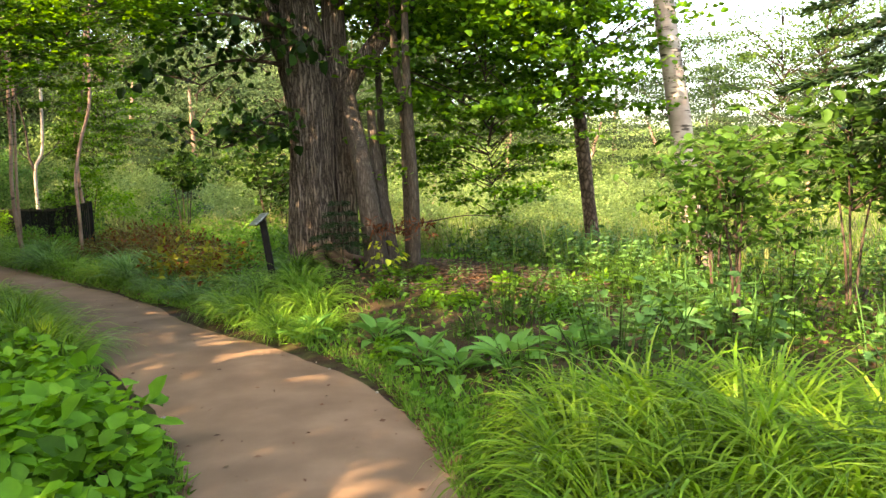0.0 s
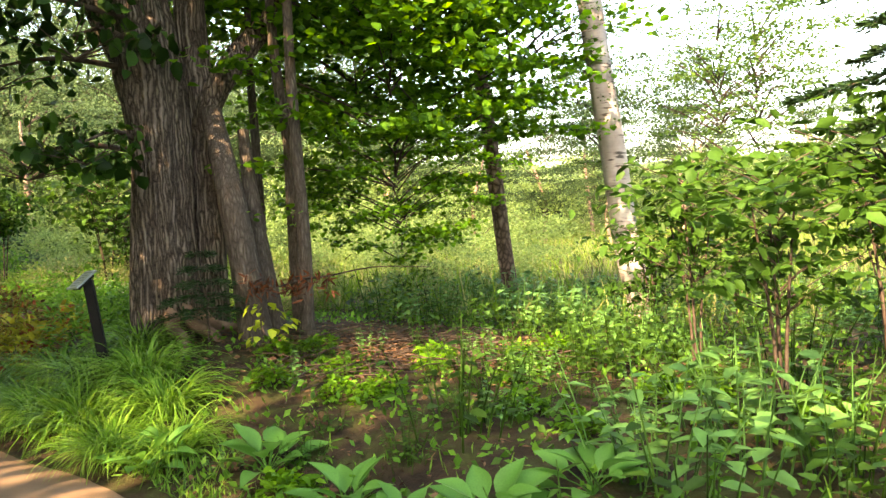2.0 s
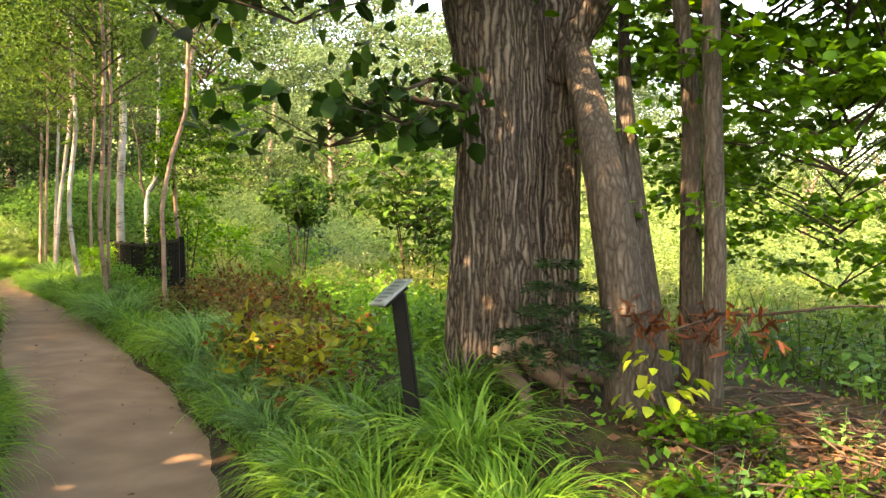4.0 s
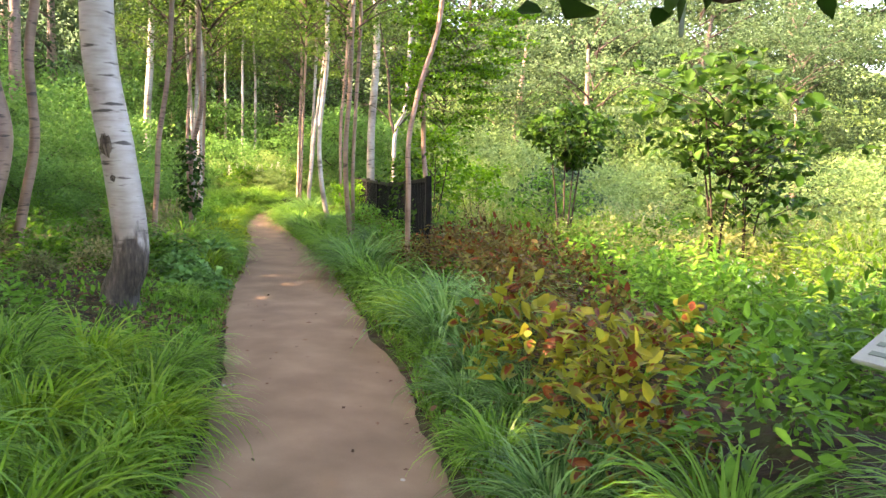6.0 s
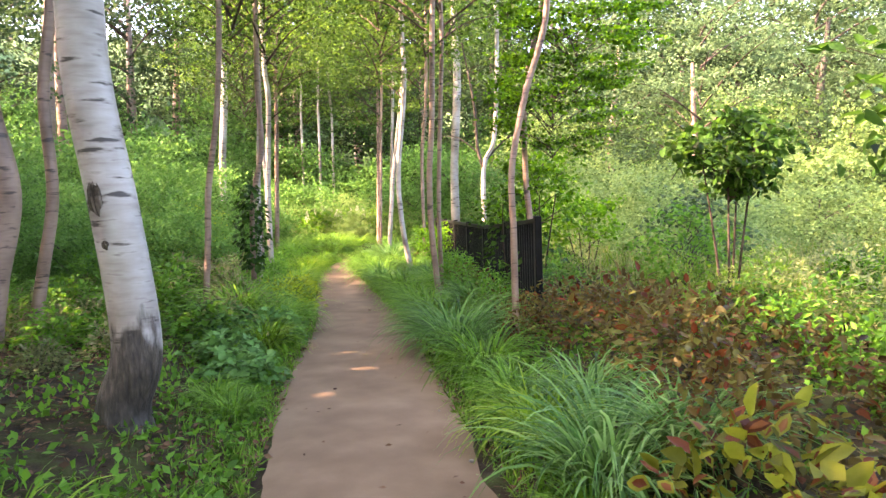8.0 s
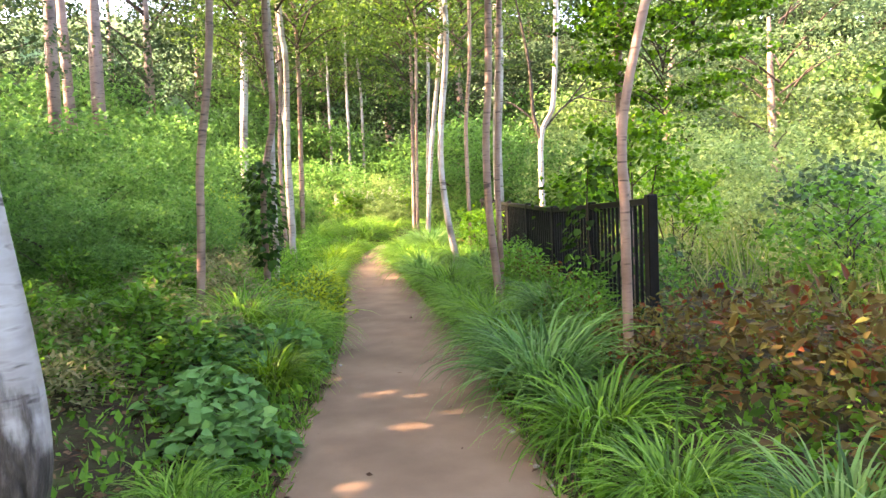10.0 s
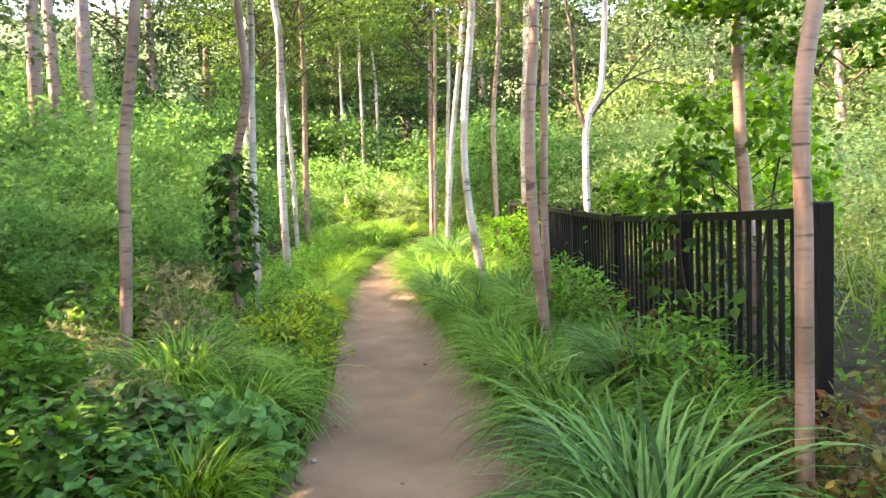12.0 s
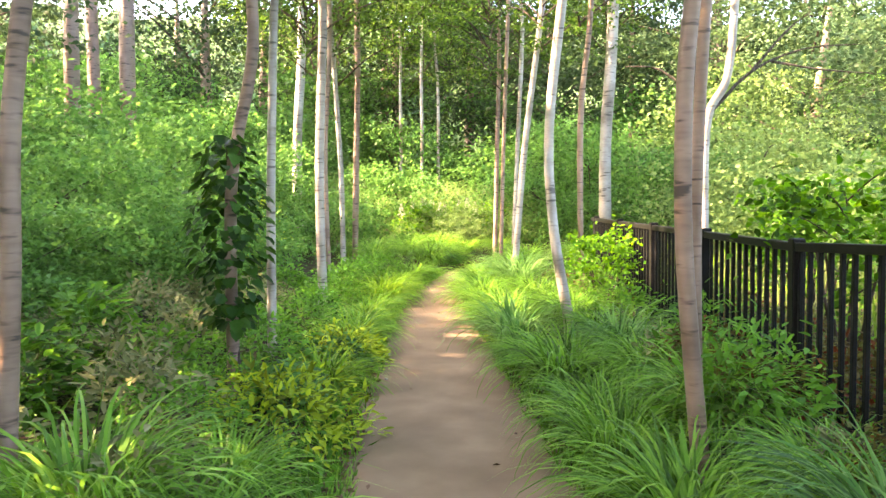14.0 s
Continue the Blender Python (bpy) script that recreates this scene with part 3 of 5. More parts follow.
birch((-11.38, 14.28), [(0.05, 0.04, 0.95), (0.08, 0.06, 1.55), (0.2, 0.15, 2.5)], 0.054, M_RIVER, SLIM_LABEL, 3.4)
birch((-12.41, 15.95), [(0.02, 0.02, 1.4), (0.16, 0.12, 2.25), (0.15, 0.1, 3.1)], 0.055, M_RIVER, SLIM_LABEL, 3.4)
birch((-13.3, 16.85), [(0.02, 0.02, 1.4), (0.05, 0.05, 2.4), (0.12, 0.05, 3.2)], 0.05, M_WHITE, WHITE_LABEL, 3.6)
birch((-15.4, 19.0), [(0.0, 0.0, 1.7), (0.07, 0.05, 3.5), (0.04, 0.02, 4.1)], 0.075, M_WHITE, WHITE_LABEL, 3.6)
birch((-12.06, 19.4), [(-0.11, -0.08, 1.0), (-0.14, -0.1, 2.0), (-0.02, 0, 3.5)], 0.066, M_WHITE, WHITE_LABEL, 3.6)
birch((-9.52, 16.7), [(-0.06, -0.05, 1.1), (-0.06, -0.05, 1.85), (-0.02, -0.02, 2.5)], 0.056, M_RIVER, SLIM_LABEL, 3.4)
birch((-9.66, 16.98), [(-0.01, -0.01, 1.3), (0.04, 0.03, 2.7)], 0.042, M_RIVER, SLIM_LABEL, 3.6)
birch((-7.23, 14.77), [(0.0, 0, 1.0), (0.0, 0, 1.65), (0.12, 0.08, 2.35), (0.3, 0.2, 3.1)], 0.046, M_RIVER, SLIM_LABEL, 3.3)
birch((-7.88, 16.42), [(-0.03, -0.03, 1.0), (-0.07, -0.05, 1.6), (-0.05, -0.05, 2.6), (0.15, 0.05, 3.6)], 0.05, M_RIVER, SLIM_LABEL, 3.5)
for at, sc in (((0.4, -0.25, 1.75), (0.42, 0.42, 0.4)), ((0.55, 0.1, 2.5), (0.5, 0.5, 0.45))):
    low = [o for o in scene.objects if o.name.startswith("birch_tree")][-1]
    mm = Matrix.LocRotScale(at, None, sc)
    attach("crown", MAPLE_CROWNS[1][0], low, at=mm)["kind"] = "stuff"
    attach("branchwork", MAPLE_CROWNS[1][1], low, at=mm)["kind"] = "stuff"
birch((-13.2, 21.4), [(0, 0, 2.2), (0.1, 0.05, 3.3)], 0.05, M_RIVER, SLIM_LABEL, 3.4)
birch((-15.5, 23.0), [(0.13, 0.1, 2.0), (0.33, 0.25, 3.9)], 0.07, M_WHITE, WHITE_LABEL, 3.6)
birch((-16.6, 24.0), [(0.0, 0.1, 2.0), (0.1, 0.1, 3.9)], 0.05, M_RIVER, SLIM_LABEL, 3.6)
birch((-19.1, 26.9), [(0.05, 0.05, 2.4), (0.1, 0.1, 4.5)], 0.07, M_RIVER, SLIM_LABEL, 3.6)
birch((-17.4, 25.4), [(0.1, 0.05, 2.4), (0.2, 0.1, 4.5)], 0.06, M_WHITE, WHITE_LABEL, 3.8)
birch((-20.0, 23.4), [(0.05, 0.04, 2.0), (0.1, 0.08, 3.7)], 0.085, M_RIVER, SLIM_LABEL, 3.6)
birch((-19.9, 23.0), [(-0.02, 0, 2.0), (-0.08, -0.06, 3.9)], 0.072, M_WHITE, WHITE_LABEL, 3.6)
birch((-18.6, 21.6), [(-0.02, 0, 2.0), (0.1, 0.06, 3.9)], 0.06, M_RIVER, SLIM_LABEL, 3.6)
for bx, by in ((-26.5, 30.9), (-25.6, 31.0), (-25.8, 32.0)):
    birch((bx, by), [(0.05, 0.04, 3.0), (0.05, 0.05, 5)], 0.075, M_WHITE, WHITE_LABEL, 4.6, 1.1, 8)
birch((-16.8, 28.0), [(0.0, 0.0, 2.4), (0.1, 0.1, 4.5)], 0.13, M_WHITE, WHITE_LABEL, 4.4, 1.1, 9)
birch((-25.4, 25.9), [(0.0, 0.0, 2.4), (0.1, 0.1, 4.5)], 0.13, M_WHITE, WHITE_LABEL, 4.6, 1.1, 9)
birch((-11.4, 21.0), [(0, 0, 1.9), (0.18, 0.12, 2.5), (0.25, 0.18, 3.8)], 0.06, M_WHITE, "forked pale grey birch behind the fence", 4.2)
low = [o for o in scene.objects if o.name.startswith("birch_tree")][-1]
for pts, rr in (([(0.0, 0.0, 1.95), (-0.1, -0.05, 2.35), (-0.12, -0.1, 3.2), (-0.3, -0.2, 4.4)], [0.04, 0.032, 0.026, 0.014]),
                ([(0.05, 0.03, 2.1), (0.35, 0.3, 2.5), (0.75, 0.65, 2.72), (1.2, 1.0, 2.75)], [0.022, 0.016, 0.01, 0.004]),
                ([(0.35, 0.3, 2.5), (0.6, 0.55, 2.9), (0.8, 0.7, 3.1)], [0.018, 0.012, 0.005]),
                ([(0.5, 0.45, 2.6), (0.9, 0.75, 2.5), (1.3, 1.1, 2.45)], [0.015, 0.01, 0.005]),
                ([(-0.05, 0.0, 2.2), (-0.4, -0.25, 2.55), (-0.7, -0.45, 2.6)], [0.02, 0.012, 0.005])):
    attach("limb", np_mesh("limb", *tube(pts, rr, 7), [M_SMOOTHBARK]), low, "bare grey dead limb")
birch((2.52, 12.6), [(-0.1, 0, 1.2), (-0.22, 0.02, 2.7), (-0.32, 0.02, 3.75)], 0.115, M_FLAKY, "birch with flaky reddish-brown bark", 3.3, 0.9, 8.5, group="meadow birches", spread=0.6)
birch((3.82, 11.0), [(-0.2, 0, 1.05), (-0.33, 0.02, 2.3), (-0.52, 0.02, 3.8)], 0.165, M_BIRCH, "leaning birch with pale banded bark", 2.9, 1.0, 9.5, group="meadow birches", n=3, spread=0.9)


low = [o for o in scene.objects if o.name.startswith("birch_tree")][-1]
for at, sc in (((1.2, 0.1, 1.75), (0.75, 0.75, 0.6)), ((-0.2, 0.6, 2.1), (0.6, 0.6, 0.5)), ((2.2, 0.8, 2.2), (0.8, 0.8, 0.7))):
    mm = Matrix.LocRotScale(at, Euler((0, 0, at[0])), sc)
    attach("crown", BIRCH_CROWNS[0][0], low, at=mm)["kind"] = "stuff"
    attach("branchwork", BIRCH_CROWNS[0][1], low, at=mm)["kind"] = "stuff"


def big_basswood():
    """Old forked tree with a companion stem, a leaning stub and bare roots."""
    x, y = -1.66, 9.55
    g = gz(x, y)
    root = new("basswood_tree")
    root.matrix_world = pose(x, y, g)

    def stem(name, pts, radii, mat, segs=28, rough=0.1, flute=9, label=""):
        V, F = tube(pts, radii, segs, rough, flute, seed=len(pts) + radii[0] * 9)
        return attach(name, np_mesh(name, V, F, [mat]), root, label)

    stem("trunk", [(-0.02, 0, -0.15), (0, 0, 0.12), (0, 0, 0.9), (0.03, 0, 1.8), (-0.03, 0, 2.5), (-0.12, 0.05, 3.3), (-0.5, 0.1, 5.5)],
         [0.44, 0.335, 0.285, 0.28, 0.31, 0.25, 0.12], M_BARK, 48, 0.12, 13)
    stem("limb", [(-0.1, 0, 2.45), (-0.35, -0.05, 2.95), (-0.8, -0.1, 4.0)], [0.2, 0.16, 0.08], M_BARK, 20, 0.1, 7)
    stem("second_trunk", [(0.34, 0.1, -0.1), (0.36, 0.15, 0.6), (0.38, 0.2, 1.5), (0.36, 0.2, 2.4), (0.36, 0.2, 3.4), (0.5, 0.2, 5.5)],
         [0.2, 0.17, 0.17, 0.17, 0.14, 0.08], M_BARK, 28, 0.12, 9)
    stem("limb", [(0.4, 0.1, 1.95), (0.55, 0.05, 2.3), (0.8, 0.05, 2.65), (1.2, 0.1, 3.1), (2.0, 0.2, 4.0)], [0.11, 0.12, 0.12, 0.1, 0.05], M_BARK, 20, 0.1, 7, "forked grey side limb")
    stem("leaning_stem", [(0.86, -0.62, -0.12), (0.82, -0.62, 0.1), (0.77, -0.62, 0.65), (0.69, -0.55, 1.25), (0.62, -0.4, 1.62), (0.52, -0.1, 2.1)],
         [0.19, 0.15, 0.128, 0.12, 0.11, 0.09], M_SMOOTHBARK, 20, 0.08, 0, "smooth grey leaning stem")
    stem("leaning_stem", [(1.02, -0.35, -0.1), (0.97, -0.35, 0.3), (0.9, -0.33, 0.8), (0.84, -0.3, 1.3), (0.8, -0.2, 1.9)], [0.1, 0.08, 0.075, 0.07, 0.05], M_SMOOTHBARK, 14, 0.08)
    for a, ln, z in ((-0.9, 0.42, 0.2), (-1.35, 0.5, 0.16), (-0.35, 0.4, 0.14)):
        c, s = math.cos(a), math.sin(a)
        pts = [(c * 0.22, s * 0.22, z + 0.12), (c * 0.42, s * 0.42, z * 0.7), (c * 0.42 + c * ln * 0.5 + 0.08, s * 0.42 + s * ln * 0.5, 0.03), (c * (0.42 + ln), s * (0.42 + ln), -0.14)]
        stem("root", pts, [0.09, 0.06, 0.045, 0.02], M_ROOT, 8, 0.15, 0, "bare twisted surface root")
    leaves, wood = OAK_CROWNS[0]
    for at, sc, turn in (((-1.2, -0.9, 3.1), (0.8, 0.7, 0.6), 2.0), ((0.3, 0.3, 3.4), (1.5, 1.4, 1.2), 1.0), ((-1.0, 0.6, 4.4), (1.6, 1.6, 1.5), 4.0),
                         ((1.6, 0.2, 4.0), (1.2, 1.2, 1.0), 5.0)):
        m = Matrix.LocRotScale(at, Euler((0, 0, turn)), sc)
        attach("crown", leaves, root, at=m)["kind"] = "stuff"
        attach("branchwork", wood, root, at=m)["kind"] = "stuff"
    leaves, wood = LEAF_SPRAY
    for at, sc, turn in (((-0.95, -0.6, 1.5), (1, 1, 1), 0.1), ((-0.45, -0.7, 1.6), (0.6, 0.8, 1), 3.0), ((-1.15, -0.6, 2.25), (1, 1, 1.2), 3.3), ((-0.5, -0.6, 2.5), (0.9, 1, 1.4), 0.2), ((-1.3, -1.2, 2.7), (1, 1, 1), 1.0)):
        m = Matrix.LocRotScale(at, Euler((0, 0, turn)), sc)
        attach("crown", leaves, root, at=m)["kind"] = "stuff"
        attach("branchwork", wood, root, at=m)["kind"] = "stuff"
        stem("limb", [(-0.15, -0.15, at[2] + 0.25), (at[0] * 0.6, at[1] * 0.7, at[2] + 0.3), (at[0], at[1], at[2] + 0.2)], [0.03, 0.02, 0.01], M_TWIG, 6, 0.1, 0)
    tagged(root, "old forked basswood with deeply furrowed grey-brown bark and bare roots", "tree")


big_basswood()
MAPLE_LABEL = "slim understorey maple stem with spreading bright green leaves"
tree("maple_tree", (-0.38, 9.08), [(0.02, 0, 0.9), (0, 0, 1.8), (0.0, 0, 2.7), (0.05, 0.1, 5)], [0.06, 0.054, 0.03], M_SMOOTHBARK,
     [(MAPLE_CROWNS[0], (1.0, 0.9, 1.35), (0.95, 0.8, 0.75), 0.4), (MAPLE_CROWNS[1], (1.05, 1.2, 0.55), (0.72, 0.6, 0.5), 4.4), (MAPLE_CROWNS[1], (0.6, 0.8, 2.7), (1.1, 1, 0.9), 2.4), (MAPLE_CROWNS[0], (1.7, 1.7, 1.7), (1.0, 0.9, 0.75), 3.1)], MAPLE_LABEL, "maple", "maple stems")
tree("maple_tree", (-0.45, 9.4), [(0.0, 0, 1.2), (0, 0, 1.8), (-0.08, 0, 2.7), (-0.1, 0.1, 5)], [0.062, 0.056, 0.03], M_SMOOTHBARK,
     [(MAPLE_CROWNS[1], (0.8, 1.6, 1.9), (1, 0.9, 0.8), 1.4), (MAPLE_CROWNS[0], (1.3, 1.4, 3.4), 1.1, 3.4)], MAPLE_LABEL, "maple", "maple stems")
tree("maple_tree", (-0.80, 10.1), [(0.0, 0, 1.0), (0, 0, 1.9), (0, 0, 2.9), (0.1, 0.1, 5)], [0.05, 0.045, 0.02], M_SMOOTHBARK,
     [(MAPLE_CROWNS[0], (0.2, 0.6, 3.4), 1.0, 5.4)], MAPLE_LABEL, "maple", "maple stems")


def leafy_shrub(base, scale, kind=0, stem=0.5, label="leafy green garden shrub", turn=None, name="shrub", group="", stems=4):
    x, y = base
    root = new(name)
    root.matrix_world = pose(x, y, gz(x, y))
    leaves, wood = SHRUB_CROWNS[kind]
    sc = scale if hasattr(scale, "__len__") else (scale,) * 3
    turn = rng.uniform(0, 6.28) if turn is None else turn
    m = Matrix.LocRotScale((0, 0, stem), Euler((0, 0, turn)), sc)
    for i in range(stems):
        a = i * 6.28 / stems + rng.uniform(-0.4, 0.4)
        e = (math.cos(a) * 0.3 * sc[0], math.sin(a) * 0.3 * sc[1], stem + 0.5 * sc[2])
        V, F = tube([(e[0] * 0.15, e[1] * 0.15, -0.05), (e[0] * 0.45, e[1] * 0.45, stem * 0.6), e], [0.016, 0.012, 0.007], 6)
        attach("stem", np_mesh("stem", V, F, [M_TWIG]), root)
    attach("crown", leaves, root, at=m)["kind"] = "stuff"
    attach("branchwork", wood, root, at=m)["kind"] = "stuff"
    return tagged(root, label, "shrub", group)


# the topmost crown is added to shade the basswood stems
tree("maple_tree", (-5.3, 5.9), [(0.1, 0, 1.2), (0.2, 0, 2.2), (0.3, 0.1, 3.2), (0.4, 0.1, 6)], [0.1, 0.09, 0.04], M_SMOOTHBARK,
     [(MAPLE_CROWNS[0], (1.7, 0.25, 2.0), (0.5, 0.45, 0.26), 0.4), (MAPLE_CROWNS[1], (2.1, 0.6, 2.5), (0.6, 0.6, 0.3), 2.4), (MAPLE_CROWNS[0], (0.6, 0.2, 3.0), 1.0, 1.0), (MAPLE_CROWNS[1], (1.2, 0.5, 4.0), (1.25, 1.25, 0.9), 2.0)],
     "maple with low branches that overhang the path", "maple")


def bark_scars():
    """Dark eye-shaped scars on the thick paper birch."""
    root = [o for o in scene.objects if o.name.startswith("birch_tree")][0]
    for dx, dy, z, w, h, a in ((0.03, -0.13, 1.42, 0.08, 0.125, 0.1), (-0.08, -0.16, 2.35, 0.05, 0.07, 0.3), (0.1, -0.11, 1.15, 0.03, 0.035, -0.3)):
        bm = bmesh.new()
        bmesh.ops.create_icosphere(bm, subdivisions=3, radius=1)
        for v in bm.verts:
            q = 1 + 0.35 * noise.noise(v.co * 2.3 + Vector((z, 0, 0)))
            v.co = Vector((v.co.x * w * q, v.co.y * 0.035, v.co.z * h * q))
        o = part("scar", bm, M_BARK, root, "dark eye-shaped bark scar")
        o.matrix_basis = pose(dx, dy, z, 8, 0, math.degrees(a) - 15)


bark_scars()


def surface_roots(which, r, turns):
    root = [o for o in scene.objects if o.name.startswith("birch_tree")][which]
    for a in turns:
        c, q = math.cos(a), math.sin(a)
        V, F = tube([(c * r * 0.4, q * r * 0.4, 0.28), (c * r * 1.3, q * r * 1.3, 0.1), (c * r * 2.6, q * r * 2.6, 0.02), (c * r * 4.2, q * r * 4.2, -0.08)], [r * 0.5, r * 0.45, r * 0.32, r * 0.15], 8, 0.15, 0, a)
        attach("root", np_mesh("root", V, F, [M_RIVER]), root, "bare spreading surface root")


surface_roots(1, 0.15, (3.0, 3.9, 4.8, 5.8))
surface_roots(2, 0.11, (3.2, 4.2, 5.2, 6.1))


# ---- backdrop woods ----
def wood_tree(x, y, scale, kind, label="tall leafy woodland tree, of the backdrop or added unseen for shade", crowns=WOOD_CROWNS):
    g = gz(x, y)
    root = new("woodland_tree")
    root.matrix_world = pose(x, y, g)
    h = 2.2 * scale
    V, F = tube([(0, 0, -0.2), (rng.uniform(-0.3, 0.3), 0.1, h * 1.2), (rng.uniform(-0.5, 0.5), 0.2, h * 2.6)], [0.16 * scale, 0.13 * scale, 0.05 * scale], 8)
    attach("trunk", np_mesh("trunk", V, F, [M_RIVER if kind != 2 else M_SMOOTHBARK]), root)
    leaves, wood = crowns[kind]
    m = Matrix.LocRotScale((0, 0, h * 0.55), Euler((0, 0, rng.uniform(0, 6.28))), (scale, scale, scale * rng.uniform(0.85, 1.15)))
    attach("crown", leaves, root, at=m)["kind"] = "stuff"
    attach("branchwork", wood, root, at=m)["kind"] = "stuff"
    tagged(root, label, "tree", "trees of the woods")


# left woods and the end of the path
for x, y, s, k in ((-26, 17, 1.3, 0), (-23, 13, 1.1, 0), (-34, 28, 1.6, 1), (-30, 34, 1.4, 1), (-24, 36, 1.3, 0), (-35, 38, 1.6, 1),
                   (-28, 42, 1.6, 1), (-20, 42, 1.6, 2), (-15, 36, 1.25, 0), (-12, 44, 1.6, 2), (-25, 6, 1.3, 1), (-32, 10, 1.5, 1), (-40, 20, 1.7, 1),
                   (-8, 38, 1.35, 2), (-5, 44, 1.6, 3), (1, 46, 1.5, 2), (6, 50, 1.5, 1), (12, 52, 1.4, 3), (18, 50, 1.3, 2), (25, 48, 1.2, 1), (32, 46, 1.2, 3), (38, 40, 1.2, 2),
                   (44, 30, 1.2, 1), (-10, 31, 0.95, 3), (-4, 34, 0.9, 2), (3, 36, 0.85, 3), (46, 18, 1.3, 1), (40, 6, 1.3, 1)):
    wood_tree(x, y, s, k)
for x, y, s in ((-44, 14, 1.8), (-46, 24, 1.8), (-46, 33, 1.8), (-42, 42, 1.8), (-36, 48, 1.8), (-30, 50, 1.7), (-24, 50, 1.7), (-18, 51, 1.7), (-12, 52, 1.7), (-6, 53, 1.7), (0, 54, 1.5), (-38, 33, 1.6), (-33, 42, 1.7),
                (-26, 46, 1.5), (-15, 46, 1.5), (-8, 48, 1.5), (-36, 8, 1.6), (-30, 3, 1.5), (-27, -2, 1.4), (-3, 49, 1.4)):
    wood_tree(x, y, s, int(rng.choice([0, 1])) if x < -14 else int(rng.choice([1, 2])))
for x, y, s, k in ((6, 30, 0.66, 1), (9.5, 33, 0.72, 0), (3, 32, 0.66, 1), (13, 36, 0.75, 1), (-0.5, 33, 0.66, 1), (16, 33, 0.62, 0), (20, 39, 0.8, 1), (26, 37, 0.75, 0), (-4, 31, 0.62, 0), (11, 29, 0.5, 1), (32, 33, 0.75, 1)):
    wood_tree(x, y, s, k)


def tall_pine(x, y, r, top, lean):
    g = gz(x, y)
    root = new("pine_tree")
    root.matrix_world = pose(x, y, g)
    V, F = tube([(0, 0, -0.2), (lean * 0.3, 0, top * 0.35), (lean, 0.1, top * 0.7), (lean * 1.2, 0.1, top)], [r * 1.2, r, r * 0.8, r * 0.3], 14, 0.08, 0, x)
    # paler pinkish birch bark puts the sunlight on the pine trunks into their colour
    attach("trunk", np_mesh("trunk", V, F, [M_RIVER]), root)
    for k, (z, q) in enumerate(((0.8, 0.6), (0.95, 0.5))):
        m = Matrix.LocRotScale((lean, 0, top * z), Euler((0, 0, k * 2.1 + x)), (q, q, q * 0.6))
        attach("crown", WOOD_CROWNS[0][0], root, at=m)["kind"] = "stuff"
        attach("branchwork", WOOD_CROWNS[0][1], root, at=m)["kind"] = "stuff"
    tagged(root, "tall pine with a bare flaky trunk, sunlit pink in its colour", "pine", "pines of the wooded bank")


for x, y, r, top, lean in ((-26.6, 21.7, 0.19, 12, 0.1), (-26.9, 21.05, 0.15, 11.5, -0.3), (-26.2, 20.2, 0.17, 12, 0.3)):
    tall_pine(x, y, r, top, lean)
# unseen trees behind and beside the start, added to dapple the walk with shade
THIN_SHADE = [crown_mesh("woodland_crown", m, (3.2, 3.2, 4.4), 80, 30, 0.32, 1.0, 0.45, simple=True, shell=0.35) for m in (L_BIRCH, L_SHRUB)]
for x, y, s, k in ((-8, -2, 1.0, 0), (-12, 2, 1.0, 1), (-11, -6, 1.2, 1), (-16, -2, 1.2, 0), (-2, -9, 1.1, 1), 
                   (10, -3, 1.1, 1), (-20, -9, 1.4, 1), (-8.4, 3.2, 0.85, 1), (-3.6, -4.2, 0.9, 0), (-4.9, -0.9, 0.75, 0), (-5.6, -2.6, 1.0, 0)):
    wood_tree(x, y, s, k, crowns=THIN_SHADE)
# dense big-leaved crown for the unseen shade trees
THICK_SHADE = [crown_mesh("woodland_crown", L_WOOD, (3.2, 3.2, 4.4), 84, 56, 0.29, 1.1, 0.3, simple=True, shell=0.3)]
# a second, denser crown on each added birch to deepen its shade
for ob in SHADE_BIRCHES:
    mm = Matrix.LocRotScale((0.1, 0, 4.6), Euler((0, 0, ob.location.x)), (0.72, 0.72, 0.42))
    attach("crown", THICK_SHADE[0][0], ob, at=mm)["kind"] = "stuff"
    attach("branchwork", THICK_SHADE[0][1], ob, at=mm)["kind"] = "stuff"
# more unseen trees left of the path, added to keep the sun off it
for x, y, s in ((-12.2, 5.5, 0.9), (-9.5, 5.4, 0.8), (-16.4, 0.8, 1.15), (-10.6, 6.8, 0.75), (-14.2, 3.6, 0.95), (-17.3, 9.9, 1.1)):
    wood_tree(x, y, s, 0, crowns=THICK_SHADE)


def far_shrub(x, y, s, kind, label):
    root = new("far_shrub")
    root.matrix_world = pose(x, y, gz(x, y) - 0.1)
    leaves, wood = FAR_SHRUBS[kind]
    m = Matrix.LocRotScale((0, 0, -0.15 * s), Euler((0, 0, rng.uniform(0, 6.28))), (s, s, s * rng.uniform(0.8, 1.2)))
    attach("crown", leaves, root, at=m)["kind"] = "stuff"
    attach("branchwork", wood, root, at=m)["kind"] = "stuff"
    tagged(root, label, "shrub", "shrubs at the edge of the meadow" if kind != 1 else "shrubs of the wooded bank")


PALE_LABEL = "pale green sunlit shrub at the meadow edge"
